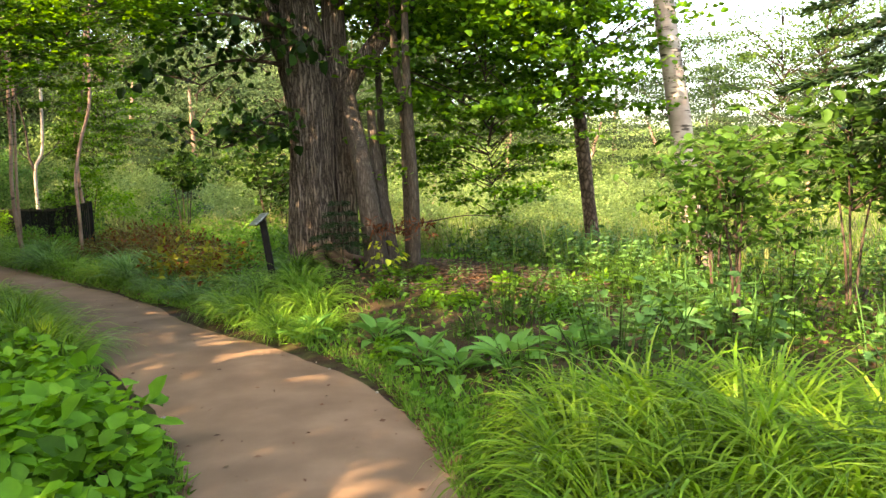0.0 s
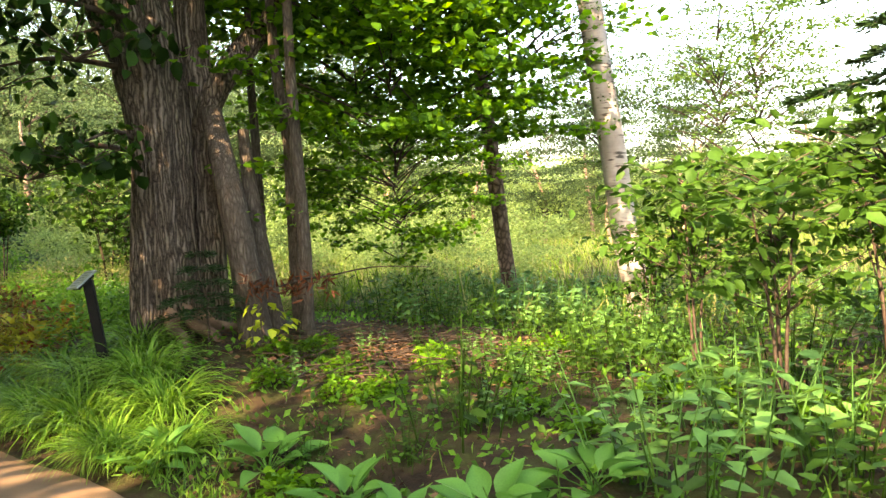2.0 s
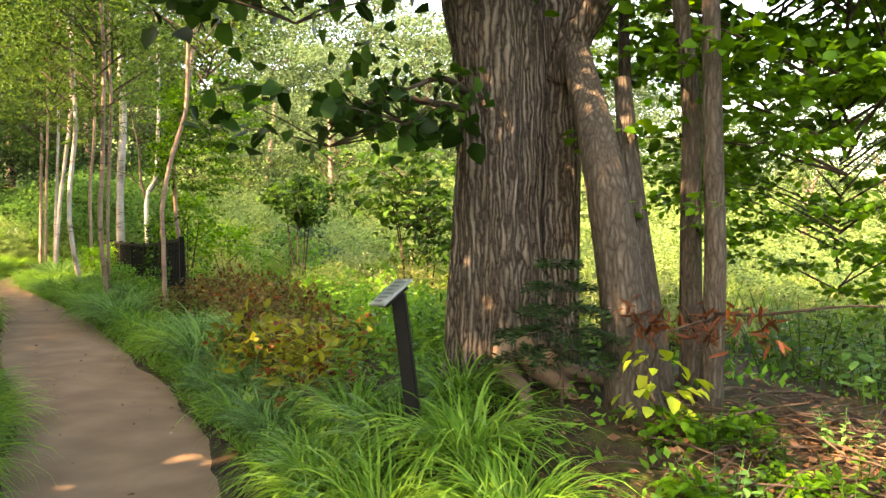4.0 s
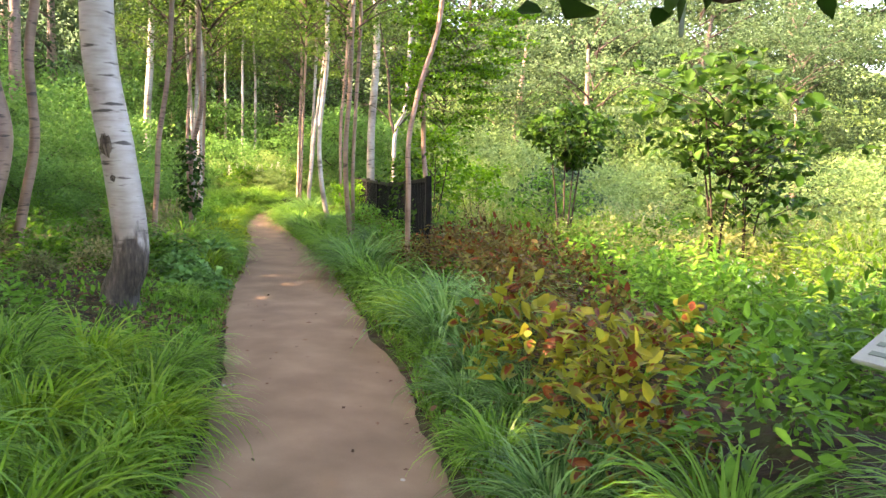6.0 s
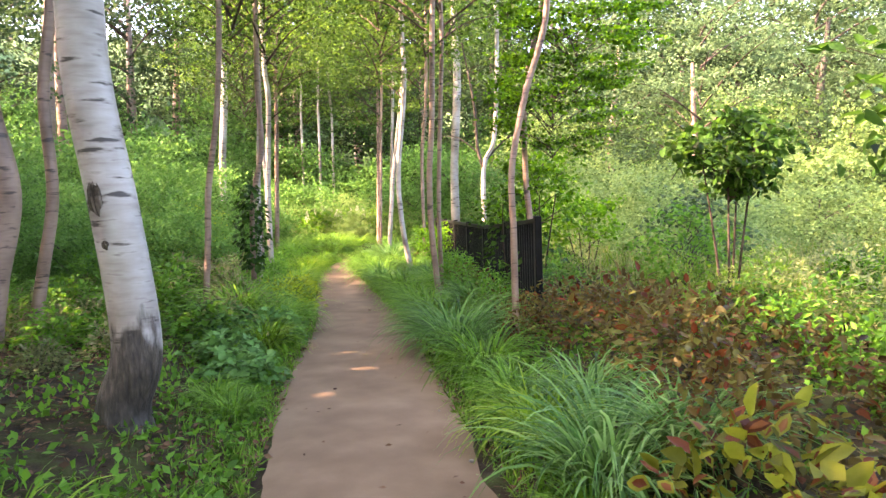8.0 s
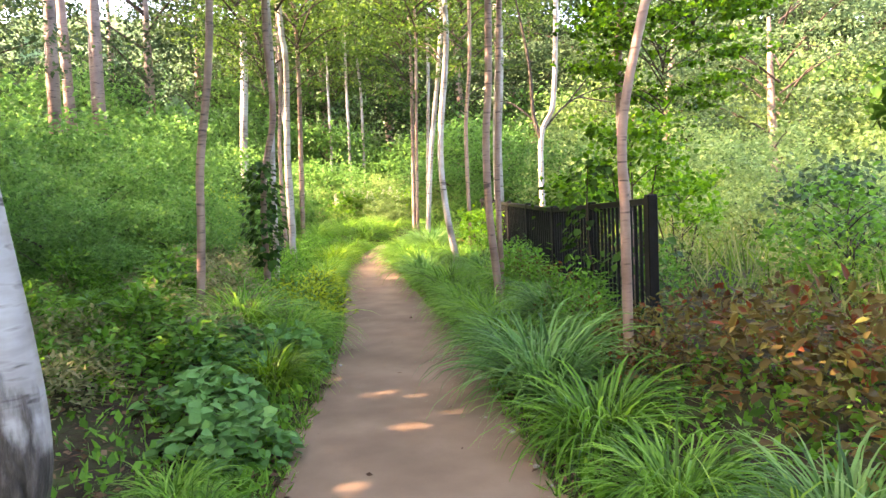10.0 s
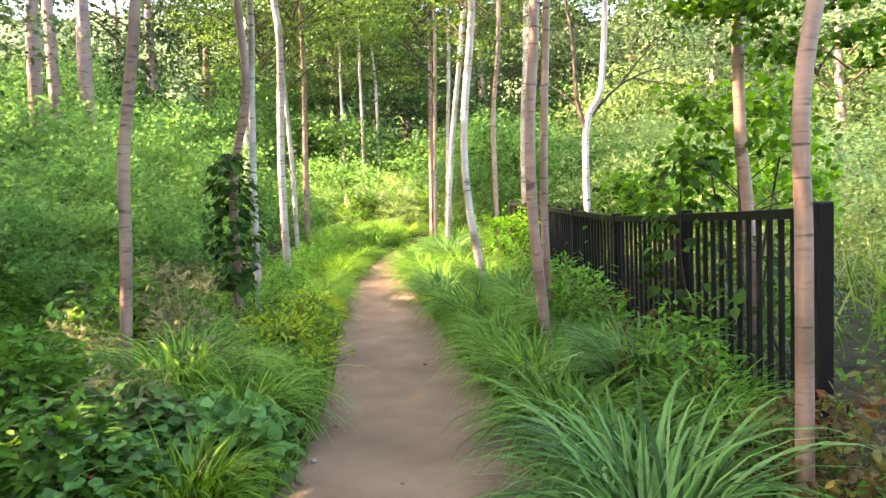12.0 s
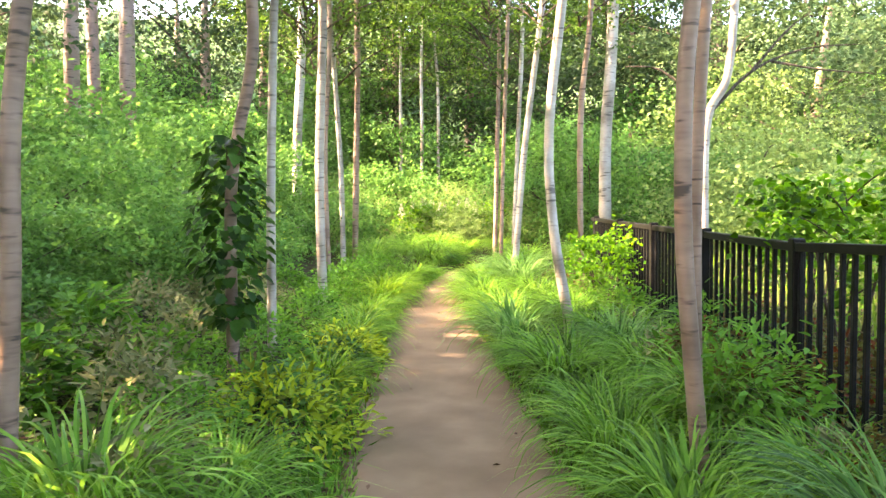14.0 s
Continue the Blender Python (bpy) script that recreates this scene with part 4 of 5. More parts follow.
for x, y, s in ((-10, 24, 1.0), (-8, 22, 1.0), (-6, 25, 1.1), (-9, 27, 1.3), (-3, 24, 1.1), (0.5, 22, 0.9), (-0.5, 27, 1.4), (2.5, 25, 1.2), (5, 29, 1.5),
                (-13, 27, 1.2), (-14, 31, 1.4), (-6, 30, 1.5), (9, 34, 1.6), (14, 38, 1.7), (2, 31, 1.5), (1.5, 17.5, 0.7), (3.4, 18, 0.8), (5.2, 21, 1.0), (20, 36, 1.6), (27, 33, 1.5), (34, 28, 1.4)):
    far_shrub(x, y, s, int(rng.choice([0, 2])), PALE_LABEL)
for x, y, s in ((-17, 17.5, 0.9), (-19, 18.5, 1.1), (-21, 17, 1.2), (-18.5, 15.5, 1.0), (-16.5, 14, 0.9), (-22, 20.5, 1.2), (-24, 23.5, 1.3), (-15, 10.5, 0.9), (-17, 12, 1.0), (-19.5, 13, 1.2), (-25, 20, 1.5),
                (-29, 25, 1.5), (-31, 29, 1.2), (-14, 8, 0.9), (-16, 6, 1.0), (-23, 27.5, 1.1), (-20, 30, 1.1), (-26, 34, 1.3), (-12, 4.5, 0.9), (-9, 1.5, 0.8)):
    far_shrub(x, y, s, 1, "dense green shrub on the wooded bank")
far_shrub(-20.3, 20.2, 0.75, 3, "golden-leaved shrub among green bushes")
far_shrub(-24.5, 30.0, 0.9, 0, "broad pale-leaved shrub at the bend of the path")
far_shrub(-22.5, 30.5, 0.85, 0, "broad pale-leaved shrub at the bend of the path")

for x, y, s in ((-33, 33, 2.6), (-27, 38, 2.4), (-22, 38, 2.4), (-17, 40, 2.4), (-38, 27, 2.8), (-36, 18, 2.6), (-31, 16, 2.2), (-28, 11, 2.2), (-22, 9, 1.8), (-20, 5, 1.8), (-12, 40, 2.6), (-24, 19, 2.0), (-26, 22.5, 1.3), (-30, 27.5, 1.7), (-21, 12, 1.8), (-29, 19, 1.9), (-34, 24, 2.2)):
    far_shrub(x, y, s, 1, "dense green shrub on the wooded bank")
for x, y, s in ((-7, 36, 2.2), (-2, 39, 2.4), (4, 41, 2.6), (10, 44, 2.6), (16, 44, 2.4), (23, 43, 2.4), (30, 40, 2.4), (36, 34, 2.4), (41, 25, 2.4), (42, 14, 2.4), (-10, 33, 1.9), (-16, 34, 2.0)):
    far_shrub(x, y, s, int(rng.choice([0, 2])), PALE_LABEL)
for x, y, s in ((-16.2, 15.6, 0.75), (-15.2, 14.6, 0.7), (-17.6, 16.6, 0.95), (-19.6, 16.6, 1.1), (-20, 19, 1.1), (-18.2, 19.4, 0.8), (-21.5, 22.3, 1.0), (-22.8, 18.6, 1.3), (-24, 15.5, 1.5), (-21, 14.5, 1.3), (-16.5, 11.4, 0.9), (-14, 10, 0.7), (-19, 10.5, 1.2), (-22.6, 24.8, 0.9), (-26, 25.2, 0.8), (-27.5, 22.5, 1.4)):
    far_shrub(x, y, s, 1, "dense green shrub on the wooded bank")

for x, y, s in ((-20.6, 27.6, 0.55), (-22, 28.3, 0.65), (-23.6, 28.6, 0.7), (-25.2, 28.2, 0.7), (-21.2, 29.6, 0.9), (-26.8, 29.8, 1.0)):
    far_shrub(x, y, s, 0, "broad pale-leaved shrub at the bend of the path")
for x, y, s in ((-24, 33, 1.8), (-28, 32, 1.8), (-20, 32.5, 1.6), (-31, 31, 2.0), (-16.5, 31, 1.4), (-22, 35, 2.2)):
    far_shrub(x, y, s, 1, "dense green shrub on the wooded bank")

# garden shrubs
leafy_shrub((-5.38, 15.5), (0.9, 0.9, 1.0), 4, 1.2, "small round-headed tree on thin bare stems", name="shrub")
for x, y, s, st, k in ((-4.6, 17.6, 0.45, 0.1, 3), (-6.3, 17.3, 0.8, 0.2, 0), (-6.6, 18.8, 0.9, 0.3, 3), (-8.5, 19.3, 0.9, 0.3, 2),
                       (-10.2, 20.6, 0.9, 0.2, 2), (-4.3, 16.3, 0.5, 0.1, 2), (-12.4, 20.6, 0.65, 0.1, 2)):
    leafy_shrub((x, y), s, k, st)
for x, y, s, st in ((-8.15, 17.05, 0.8, 0.95), (-9.4, 18.6, 0.75, 0.5)):
    leafy_shrub((x, y), s, 2, st, "broad-leaved bright green shrub behind the fence")
SAP_LABEL = "thin-stemmed sapling with layered oval leaves"


def sapling(x, y, s, top, stems=3):
    root = new("sapling")
    root.matrix_world = pose(x, y, gz(x, y), 0, 0, rng.uniform(0, 360))
    for i in range(stems):
        a = i * 6.28 / stems + rng.uniform(-0.5, 0.5)
        r = 0.35 * s * rng.uniform(0.5, 1)
        V, F = tube([(0.03 * math.cos(a), 0.03 * math.sin(a), -0.05), (r * 0.3 * math.cos(a), r * 0.3 * math.sin(a), top * 0.5), (r * math.cos(a), r * math.sin(a), top + 0.2)], [0.014, 0.011, 0.006], 6)
        attach("stem", np_mesh("stem", V, F, [M_TWIG]), root)
    leaves, wood = SAPLING_CROWN
    for k, (z, q) in enumerate(((top - 0.45, 0.8), (top, 1.0))):
        m = Matrix.LocRotScale((0, 0, z), Euler((0, 0, k * 2.0)), (s * q, s * q, s * 0.8))
        attach("crown", leaves, root, at=m)["kind"] = "stuff"
        attach("branchwork", wood, root, at=m)["kind"] = "stuff"
    tagged(root, SAP_LABEL, "sapling", "saplings")


for x, y, s, st in ((2.35, 6.0, 0.7, 1.15), (2.85, 7.9, 0.85, 1.2), (4.7, 7.4, 0.95, 1.35), (5.8, 9.2, 1.1, 1.2), (3.6, 6.6, 0.9, 1.5), (6.8, 7.6, 1.2, 1.3), (3.2, 9.4, 0.7, 0.8), (4.9, 10.6, 0.8, 0.8), (5.2, 5.9, 1.0, 1.5), (-3.4, 14.3, 1.0, 1.65), (-3.15, 14.5, 0.85, 1.1)):
    sapling(x, y, s, st)


def conifer(x, y, h, reach, low, tiers, label, needles=150, name="spruce_tree"):
    """A spruce: whorls of drooping branches with flat needle sprays."""
    root = new(name)
    root.matrix_world = pose(x, y, gz(x, y))
    V, F = tube([(0, 0, -0.1), (0, 0, h * 0.5), (0, 0, h)], [0.011 * h, 0.008 * h, 0.003], 8)
    attach("trunk", np_mesh("trunk", V, F, [M_TWIG]), root)
    P, D, N, wood = [], [], [], []
    for t in range(tiers):
        z = low + (h - low) * t / tiers
        ln = reach * (1 - 0.85 * t / tiers)
        for k in range(6):
            a = k * 1.047 + t * 0.7 + rng.uniform(-0.2, 0.2)
            out = np.array((math.cos(a), math.sin(a), 0.0))
            side = np.array((-out[1], out[0], 0.0))
            L = ln * rng.uniform(0.75, 1.1)
            pts = [np.array((0, 0, z)), out * L * 0.5 + np.array((0, 0, z - 0.06 * L)), out * L + np.array((0, 0, z - 0.16 * L))]
            wood.append(tube(pts, [0.003 + 0.006 * L, 0.002 + 0.003 * L, 0.002], 4))
            n = int(needles * max(L / reach, 0.25))
            u = rng.uniform(0.15, 1, n)
            w = rng.uniform(-1, 1, n) * 0.3 * L * (1.15 - u) * 1.1
            p = out[None] * (u * L + 0.35 * np.abs(w))[:, None] + side[None] * w[:, None]
            p[:, 2] += z - 0.16 * L * u ** 1.5 - 0.15 * np.abs(w) + rng.normal(size=n) * 0.012
            P.append(p)
            d = out[None] + side[None] * (np.sign(w) * 0.9)[:, None] + rng.normal(size=(n, 3)) * 0.35
            D.append(d)
            N.append(random_dirs(n, up=1.5))
    P, D, N = np.concatenate(P), np.concatenate(D), np.concatenate(N)
    L = rng.uniform(0.05, 0.1, len(P)) * min(1, 0.5 + reach / 3)
    attach("needles", np_mesh("needles", *leaf_geo(P, D, N, L, L * 0.28, True), [L_SPRUCE], smooth=False), root)["kind"] = "stuff"
    attach("branchwork", np_mesh("branchwork", *join_geo(wood), [M_TWIG]), root)["kind"] = "stuff"
    tagged(root, label, "spruce")


conifer(4.6, 6.0, 5.8, 1.9, 1.85, 13, "dark green spruce with drooping needle branches", 1300)
conifer(-1.22, 8.78, 0.95, 0.42, 0.35, 5, "small dark spruce seedling at the foot of a tree", 170, "spruce_seedling")


# ---- fence ----
def fence():
    a, b = Vector((-7.31, 15.42)), Vector((-14.0, 22.95))
    run = (b - a).length
    u = (b - a) / run
    turn = math.degrees(math.atan2(u.y, u.x))
    root = new("metal_fence")
    root.matrix_world = pose(a.x, a.y, 0.05, 0, 0, turn)

    def top(s):
        return 1.25 - 0.16 * min(s / 3.0, 1.0)

    n = int(run / 0.118)
    picket = box_bm(0.024, 0.028, 1.0, 0.003)
    me = bpy.data.meshes.new("picket")
    picket.to_mesh(me)
    picket.free()
    me.materials.append(M_BLACK)
    for i in range(1, n):
        s = i * 0.118
        attach("picket", me, root, at=Matrix.LocRotScale((s, 0, 0.1), Euler((0, 0, math.pi / 2)), (1, 1, top(s) - 0.12)))
    post = box_bm(0.075, 0.075, 1.0, 0.006)
    pme = bpy.data.meshes.new("post")
    post.to_mesh(pme)
    post.free()
    pme.materials.append(M_BLACK)
    s = 0.0
    while s < run:
        attach("post", pme, root, at=Matrix.LocRotScale((s, 0, -0.1), None, (1.25 if s == 0 else 1, 1, top(s) + 0.13)))
        s += 1.62
    for z, h in ((-0.045, 0.05), (-1.08, 0.04)):
        s = 0.0
        while s < run - 0.1:
            e = min(s + 1.62, run)
            dz = top(e) - top(s)
            rail = attach("rail", bpy.data.meshes.new("rail"), root)
            bm = box_bm(math.hypot(e - s, dz) - 0.078, 0.06, h, 0.004)
            bm.to_mesh(rail.data)
            bm.free()
            rail.data.materials.append(M_BLACK)
            rail.matrix_basis = Matrix.LocRotScale(((s + e) / 2, 0, (top(s) + top(e)) / 2 + z), Euler((0, -math.atan2(dz, e - s), 0)), None)
            s = e
    tagged(root, "black metal picket fence with square posts beside the bed", "fence")


fence()


# ---- sign ----
def garden_sign():
    root = new("garden_sign")
    x, y = -1.96, 8.44
    root.matrix_world = pose(x, y, gz(x, y) - 0.03, 0, -6.5, 0)
    bm = box_bm(0.075, 0.055, 0.92, 0.006)
    part("post", bm, M_BLACK, root, "black square sign post")
    p = part("panel", box_bm(0.2, 0.21, 0.014, 0.003), M_SIGN, root, "pale grey slanted panel")
    p.matrix_basis = pose(-0.03, -0.03, 0.925, 32, 0, -52)
    fr = part("bracket", box_bm(0.12, 0.16, 0.02, 0.003), M_BLACK, root)
    fr.matrix_basis = pose(-0.022, -0.022, 0.90, 32, 0, -52)
    for i in range(6):
        ln = part("text_bar", box_bm(0.15 - 0.03 * (i % 3), 0.012, 0.0015, 0), M_INK, p)
        ln.matrix_basis = pose(-0.01 * (i % 3), 0.075 - i * 0.03, 0.0145)
    tagged(root, "slanted grey plant sign on a leaning black post", "sign")


garden_sign()


# ---- border plants ----
def tuft_mesh(name, mat, n, spread, length, width, lean=(0.15, 0.85), bend=(1.6, 2.7)):
    V, F = blades(n, spread, length, width, lean, bend)
    return np_mesh(name, V, F, [mat], smooth=True)


GRASS = [tuft_mesh("forest_grass", L_GRASS, 430, 0.15, 0.80, 0.016) for _ in range(3)]
GOLD = [tuft_mesh("golden_forest_grass", L_GOLDGRASS, 470, 0.17, 0.84, 0.017) for _ in range(2)]
PALEGRASS = [tuft_mesh("pale_forest_grass", L_BLUEGRASS, 330, 0.15, 0.92, 0.021, (0.1, 0.75), (1.4, 2.5)) for _ in range(2)]


def mound_mesh(name, mat, half, n, size, ratio=1.0):
    """A low mound of round leaves over short stalks."""
    v = random_dirs(n, up=0.5)
    v[:, 2] = np.abs(v[:, 2])
    rad = rng.uniform(0.55, 1.0, n) ** 0.6 * (1 + 0.15 * np.sin(5 * np.arctan2(v[:, 1], v[:, 0])))
    P = v * rad[:, None] * np.array(half)
    D = v * np.array((1, 1, 0.1)) + rng.normal(size=(n, 3)) * 0.35
    N = unit(v * 0.7 + np.array((0, 0, 1.0)) + rng.normal(size=(n, 3)) * 0.35)
    L = size * rng.uniform(0.6, 1.25, n)
    return np_mesh(name, *leaf_geo(P, D, N, L, L * ratio), [mat], smooth=False)


MANTLE = [mound_mesh("lady_mantle", L_MANTLE, (0.42, 0.42, 0.36), 420, 0.085, 1.15) for _ in range(2)]
FEATHER = [mound_mesh("feathery_mound", L_FERN, (0.45, 0.45, 0.42), 900, 0.055, 0.45) for _ in range(2)]
GOLDMOUND = [mound_mesh("golden_mound", L_YELLOW, (0.36, 0.36, 0.3), 1100, 0.05, 0.38)]
PERENNIAL = [mound_mesh("leafy_perennial", L_SHRUB, (0.42, 0.42, 0.55), 430, 0.11, 0.5) for _ in range(2)]
TALLGREEN = [mound_mesh("tall_perennial", L_FERN, (0.45, 0.45, 0.85), 340, 0.112, 0.4) for _ in range(2)]
# paler than the other perennials: the meadow's sunlight is in the leaf colour
PALETALL = [mound_mesh("meadow_perennial", m, (0.5, 0.5, 0.95), 420, 0.085, 0.42) for m in (L_MEADOW, L_STRAW)]
DULL = [mound_mesh("bronze_perennial", L_DULL, (0.42, 0.42, 0.5), 420, 0.09, 0.42) for _ in range(2)]
LIMELEAF = [mound_mesh("woodland_plant", L_LIME, (0.42, 0.42, 0.42), 230, 0.13, 0.75) for _ in range(2)]
WOODLEAF = [mound_mesh("woodland_plant", L_MAPLE, (0.4, 0.4, 0.4), 230, 0.13, 0.7) for _ in range(2)]


def red_knotweed_mesh(name, n=330, small=0.07, big=0.15, mats=None, reds=0.18, spots=0.3):
    """Arrow-shaped ochre leaves with red blotches on arching stems."""
    v = random_dirs(n, up=0.4)
    v[:, 2] = np.abs(v[:, 2])
    P = v * (rng.uniform(0.45, 1.0, n) ** 0.5)[:, None] * np.array((0.5, 0.5, 0.6))
    D = v * np.array((1, 1, 0.2)) + rng.normal(size=(n, 3)) * 0.5
    N = unit(np.array((0, 0, 1.0)) + rng.normal(size=(n, 3)) * 0.5 + v * 0.4)
    L = rng.uniform(small, big, n)
    V, F = leaf_geo(P, D, N, L, L * 0.55)
    D2 = unit(D)
    m = rng.uniform(0, 1, n) < spots
    Vi, Fi = leaf_geo((P + N * 0.006 + D2 * L[:, None] * 0.1)[m], D[m], N[m], L[m] * 0.62, L[m] * 0.3)
    pick = rng.uniform(0, 1, n)
    idx = np.concatenate([np.repeat(np.where(pick < reds, 1, 0), 2), np.ones(len(Fi), int)])
    VV, FF = join_geo([(V, F), (Vi, Fi)])
    return np_mesh(name, VV, FF, mats or [L_OCHRE, L_RED], idx, smooth=False)


def herb_mesh(name, stems, tall, leaf, mat, ratio=0.5):
    """Upright stems with leaves in steps and a loose top."""
    geo, P, D, N, L = [], [], [], [], []
    for i in range(stems):
        a, r = rng.uniform(0, 6.28), rng.uniform(0.02, 0.3)
        x, y = r * math.cos(a), r * math.sin(a)
        h = tall * rng.uniform(0.6, 1.1)
        tip = np.array((x * 1.8, y * 1.8, h))
        for k in range(int(h / 0.085)):
            f = 0.3 + 0.7 * k / (h / 0.085)
            b = k * 2.4 + i
            o = np.array((math.cos(b), math.sin(b), 0.25))
            P.append(np.array((x, y, 0)) * (1 - f) + tip * f)
            D.append(o + rng.normal(size=3) * 0.2 - np.array((0, 0, 0.35)))
            N.append(np.array((0, 0, 1.0)) + o * 0.3 + rng.normal(size=3) * 0.25)
            L.append(leaf * rng.uniform(0.7, 1.2) * (1.1 - 0.35 * f))
        geo.append(((x, y), tip))
    V, F = leaf_geo(np.array(P), np.array(D), np.array(N), np.array(L), np.array(L) * ratio)
    parts = [(V, F)]
    for (x, y), tip in geo:
        parts.append(tube([(x, y, 0), (x * 1.3, y * 1.3, tip[2] * 0.5), tip], [0.006, 0.005, 0.003], 4))
    return np_mesh(name, *join_geo(parts), [mat], smooth=False)


# L_SAP and L_DARK put the shade of the woodland floor into the leaf colour
HERB = [herb_mesh("woodland_herb", 9, 0.62, 0.15, L_MANTLE, 0.55), herb_mesh("woodland_herb", 10, 0.55, 0.125, L_SAP, 0.5), herb_mesh("woodland_herb", 11, 0.55, 0.11, L_DARK, 0.5)]
REDLEAF = [red_knotweed_mesh("red_knotweed", 460, 0.04, 0.09, [L_OCHRE, L_RED], 0.1, 0.14) for _ in range(2)]
L_LIMERED = leaf_mat("yellow_green_leaf", (0.0460, 0.0540, 0.0072), (0.16, 0.175, 0.02), (0.25, 0.29, 0.04), rough=0.45)
FRONTLEAF = [red_knotweed_mesh("red_knotweed", 210, 0.06, 0.15, [L_LIMERED, L_RED], 0.12, 0.5) for _ in range(2)]


def hosta_leaf_mesh(bend):
    """One broad ribbed leaf, 1 m long, along x."""
    t = np.linspace(0, 1, 8)
    prof = np.array([0.05, 0.55, 0.9, 1.0, 0.93, 0.7, 0.36, 0.02]) * 0.29
    c = np.linspace(-1, 1, 9)
    rib = 0.16 * c ** 2 + 0.02 * np.cos(c * 12)
    X = np.repeat(t[:, None], 9, 1)
    Y = prof[:, None] * c[None]
    Z = prof[:, None] * rib[None] * 2.2 - bend * (t ** 2.2)[:, None]
    i, j = np.meshgrid(np.arange(7), np.arange(8), indexing="ij")
    f = (i * 9 + j).ravel()
    return np_mesh("leaf", np.stack([X, Y, Z], -1).reshape(-1, 3), np.stack([f, f + 1, f + 10, f + 9], 1), [L_HOSTA])


HOSTA_LEAVES = [hosta_leaf_mesh(b) for b in (0.15, 0.3, 0.45)]
STALK = np_mesh("stalk", *tube([(0, 0, 0), (0.5, 0, 0.06), (1, 0, 0)], [0.03, 0.026, 0.02], 5), [L_HOSTA])


def hosta(x, y, s, n=15):
    root = new("hosta")
    root.matrix_world = pose(x, y, gz(x, y) - 0.01, 0, 0, rng.uniform(0, 360))
    for k in range(n):
        a = k * 2.4 + rng.uniform(-0.3, 0.3)
        el = 1.25 - 0.95 * k / n + rng.uniform(-0.15, 0.15)
        st = s * rng.uniform(0.16, 0.26)
        d = Vector((math.cos(a) * math.cos(el), math.sin(a) * math.cos(el), math.sin(el)))
        tip = d * st
        q = d.to_track_quat("X", "Z").to_matrix().to_4x4()
        attach("stalk", STALK, root, at=q @ Matrix.Diagonal((st, st, st, 1)))
        d2 = Vector((math.cos(a) * math.cos(el * 0.7), math.sin(a) * math.cos(el * 0.7), math.sin(el * 0.7)))
        q2 = d2.to_track_quat("X", "Z").to_matrix().to_4x4()
        L = s * rng.uniform(0.22, 0.34)
        attach("leaf", HOSTA_LEAVES[k % 3], root, at=Matrix.Translation(tip) @ q2 @ pose(0, 0, 0, rng.uniform(-20, 20)) @ Matrix.Diagonal((L, L, L, 1)))
    tagged(root, "hosta with broad ribbed green leaves", "perennial", "hostas")


def plant(kind, name, x, y, s, label, category, group="", sz=None, turn=None, dz=0.0):
    ob = new(name)
    attach("foliage", kind, ob)["kind"] = "stuff"
    ob.matrix_world = Matrix.LocRotScale((x, y, gz(x, y) - 0.015 + dz), Euler((0, 0, rng.uniform(0, 6.28) if turn is None else turn)), (s, s, sz or s * rng.uniform(0.9, 1.1)))
    return tagged(ob, label, category, group)


def pick(a):
    return a[int(rng.integers(len(a)))]


def grass_at(x, y, s=1.0, kind="green"):
    if kind == "gold":
        plant(pick(GOLD), "grass_clump", x, y, s, "arching golden-green clump of forest grass", "ornamental grass", "grass clumps along the path")
    elif kind == "pale":
        plant(pick(PALEGRASS), "grass_clump", x, y, s, "broad-bladed pale green ornamental grass clump", "ornamental grass", "grass clumps along the path")
    else:
        plant(pick(GRASS), "grass_clump", x, y, s, "arching mid-green clump of forest grass", "ornamental grass", "grass clumps along the path")


def along(edge, s, off):
    """A point off metres outside an edge of the path, s metres of northing along it."""
    i = int(np.argmin(np.abs(edge[:, 1] - s)))
    i = min(max(i, 1), len(edge) - 2)
    t = edge[i + 1] - edge[i - 1]
    t = t / np.linalg.norm(t)
    nrm = np.array((t[1], -t[0])) if edge is R_EDGE else np.array((-t[1], t[0]))
    return edge[i] + nrm * off


# golden grass by the start
for x, y, s in ((0.6, 3.05, 0.95), (0.95, 3.5, 1.0), (0.62, 3.75, 0.8), (1.35, 3.2, 1.05), (1.0, 2.75, 1.0), (1.55, 3.65, 0.9), (1.45, 2.7, 1.0), (1.9, 3.1, 0.95), (2.1, 3.6, 0.8), (0.6, 2.5, 0.8)):
    grass_at(x, y, s, "gold")
# border of the old tree
for s, o, k, c in ((6.75, 0.5, "green", 0.7), (7.1, 0.28, "green", 0.7), (7.2, 0.8, "green", 0.8), (7.55, 0.4, "green", 0.85), (7.7, 0.95, "green", 0.85), (8.0, 0.3, "green", 0.75), (8.15, 0.75, "green", 0.8), (8.35, 1.2, "green", 0.7), (8.5, 0.35, "green", 0.7),
                   (8.75, 0.7, "green", 0.7), (9.05, 0.28, "pale", 0.6), (9.35, 0.6, "pale", 0.6), (9.7, 0.28, "green", 0.6), (10.0, 0.55, "pale", 0.55), (10.35, 0.3, "pale", 0.55), (10.75, 0.45, "pale", 0.6), (11.2, 0.3, "green", 0.5)):
    grass_at(*along(R_EDGE, s, o), c, k)
grass_at(-5.05, 11.8, 0.95, "pale")
grass_at(-4.75, 12.15, 0.85, "pale")
grass_at(-5.75, 12.45, 0.8, "gold")
grass_at(-5.6, 12.85, 0.7, "pale")
grass_at(-6.3, 13.1, 0.75, "green")
y = 13.5
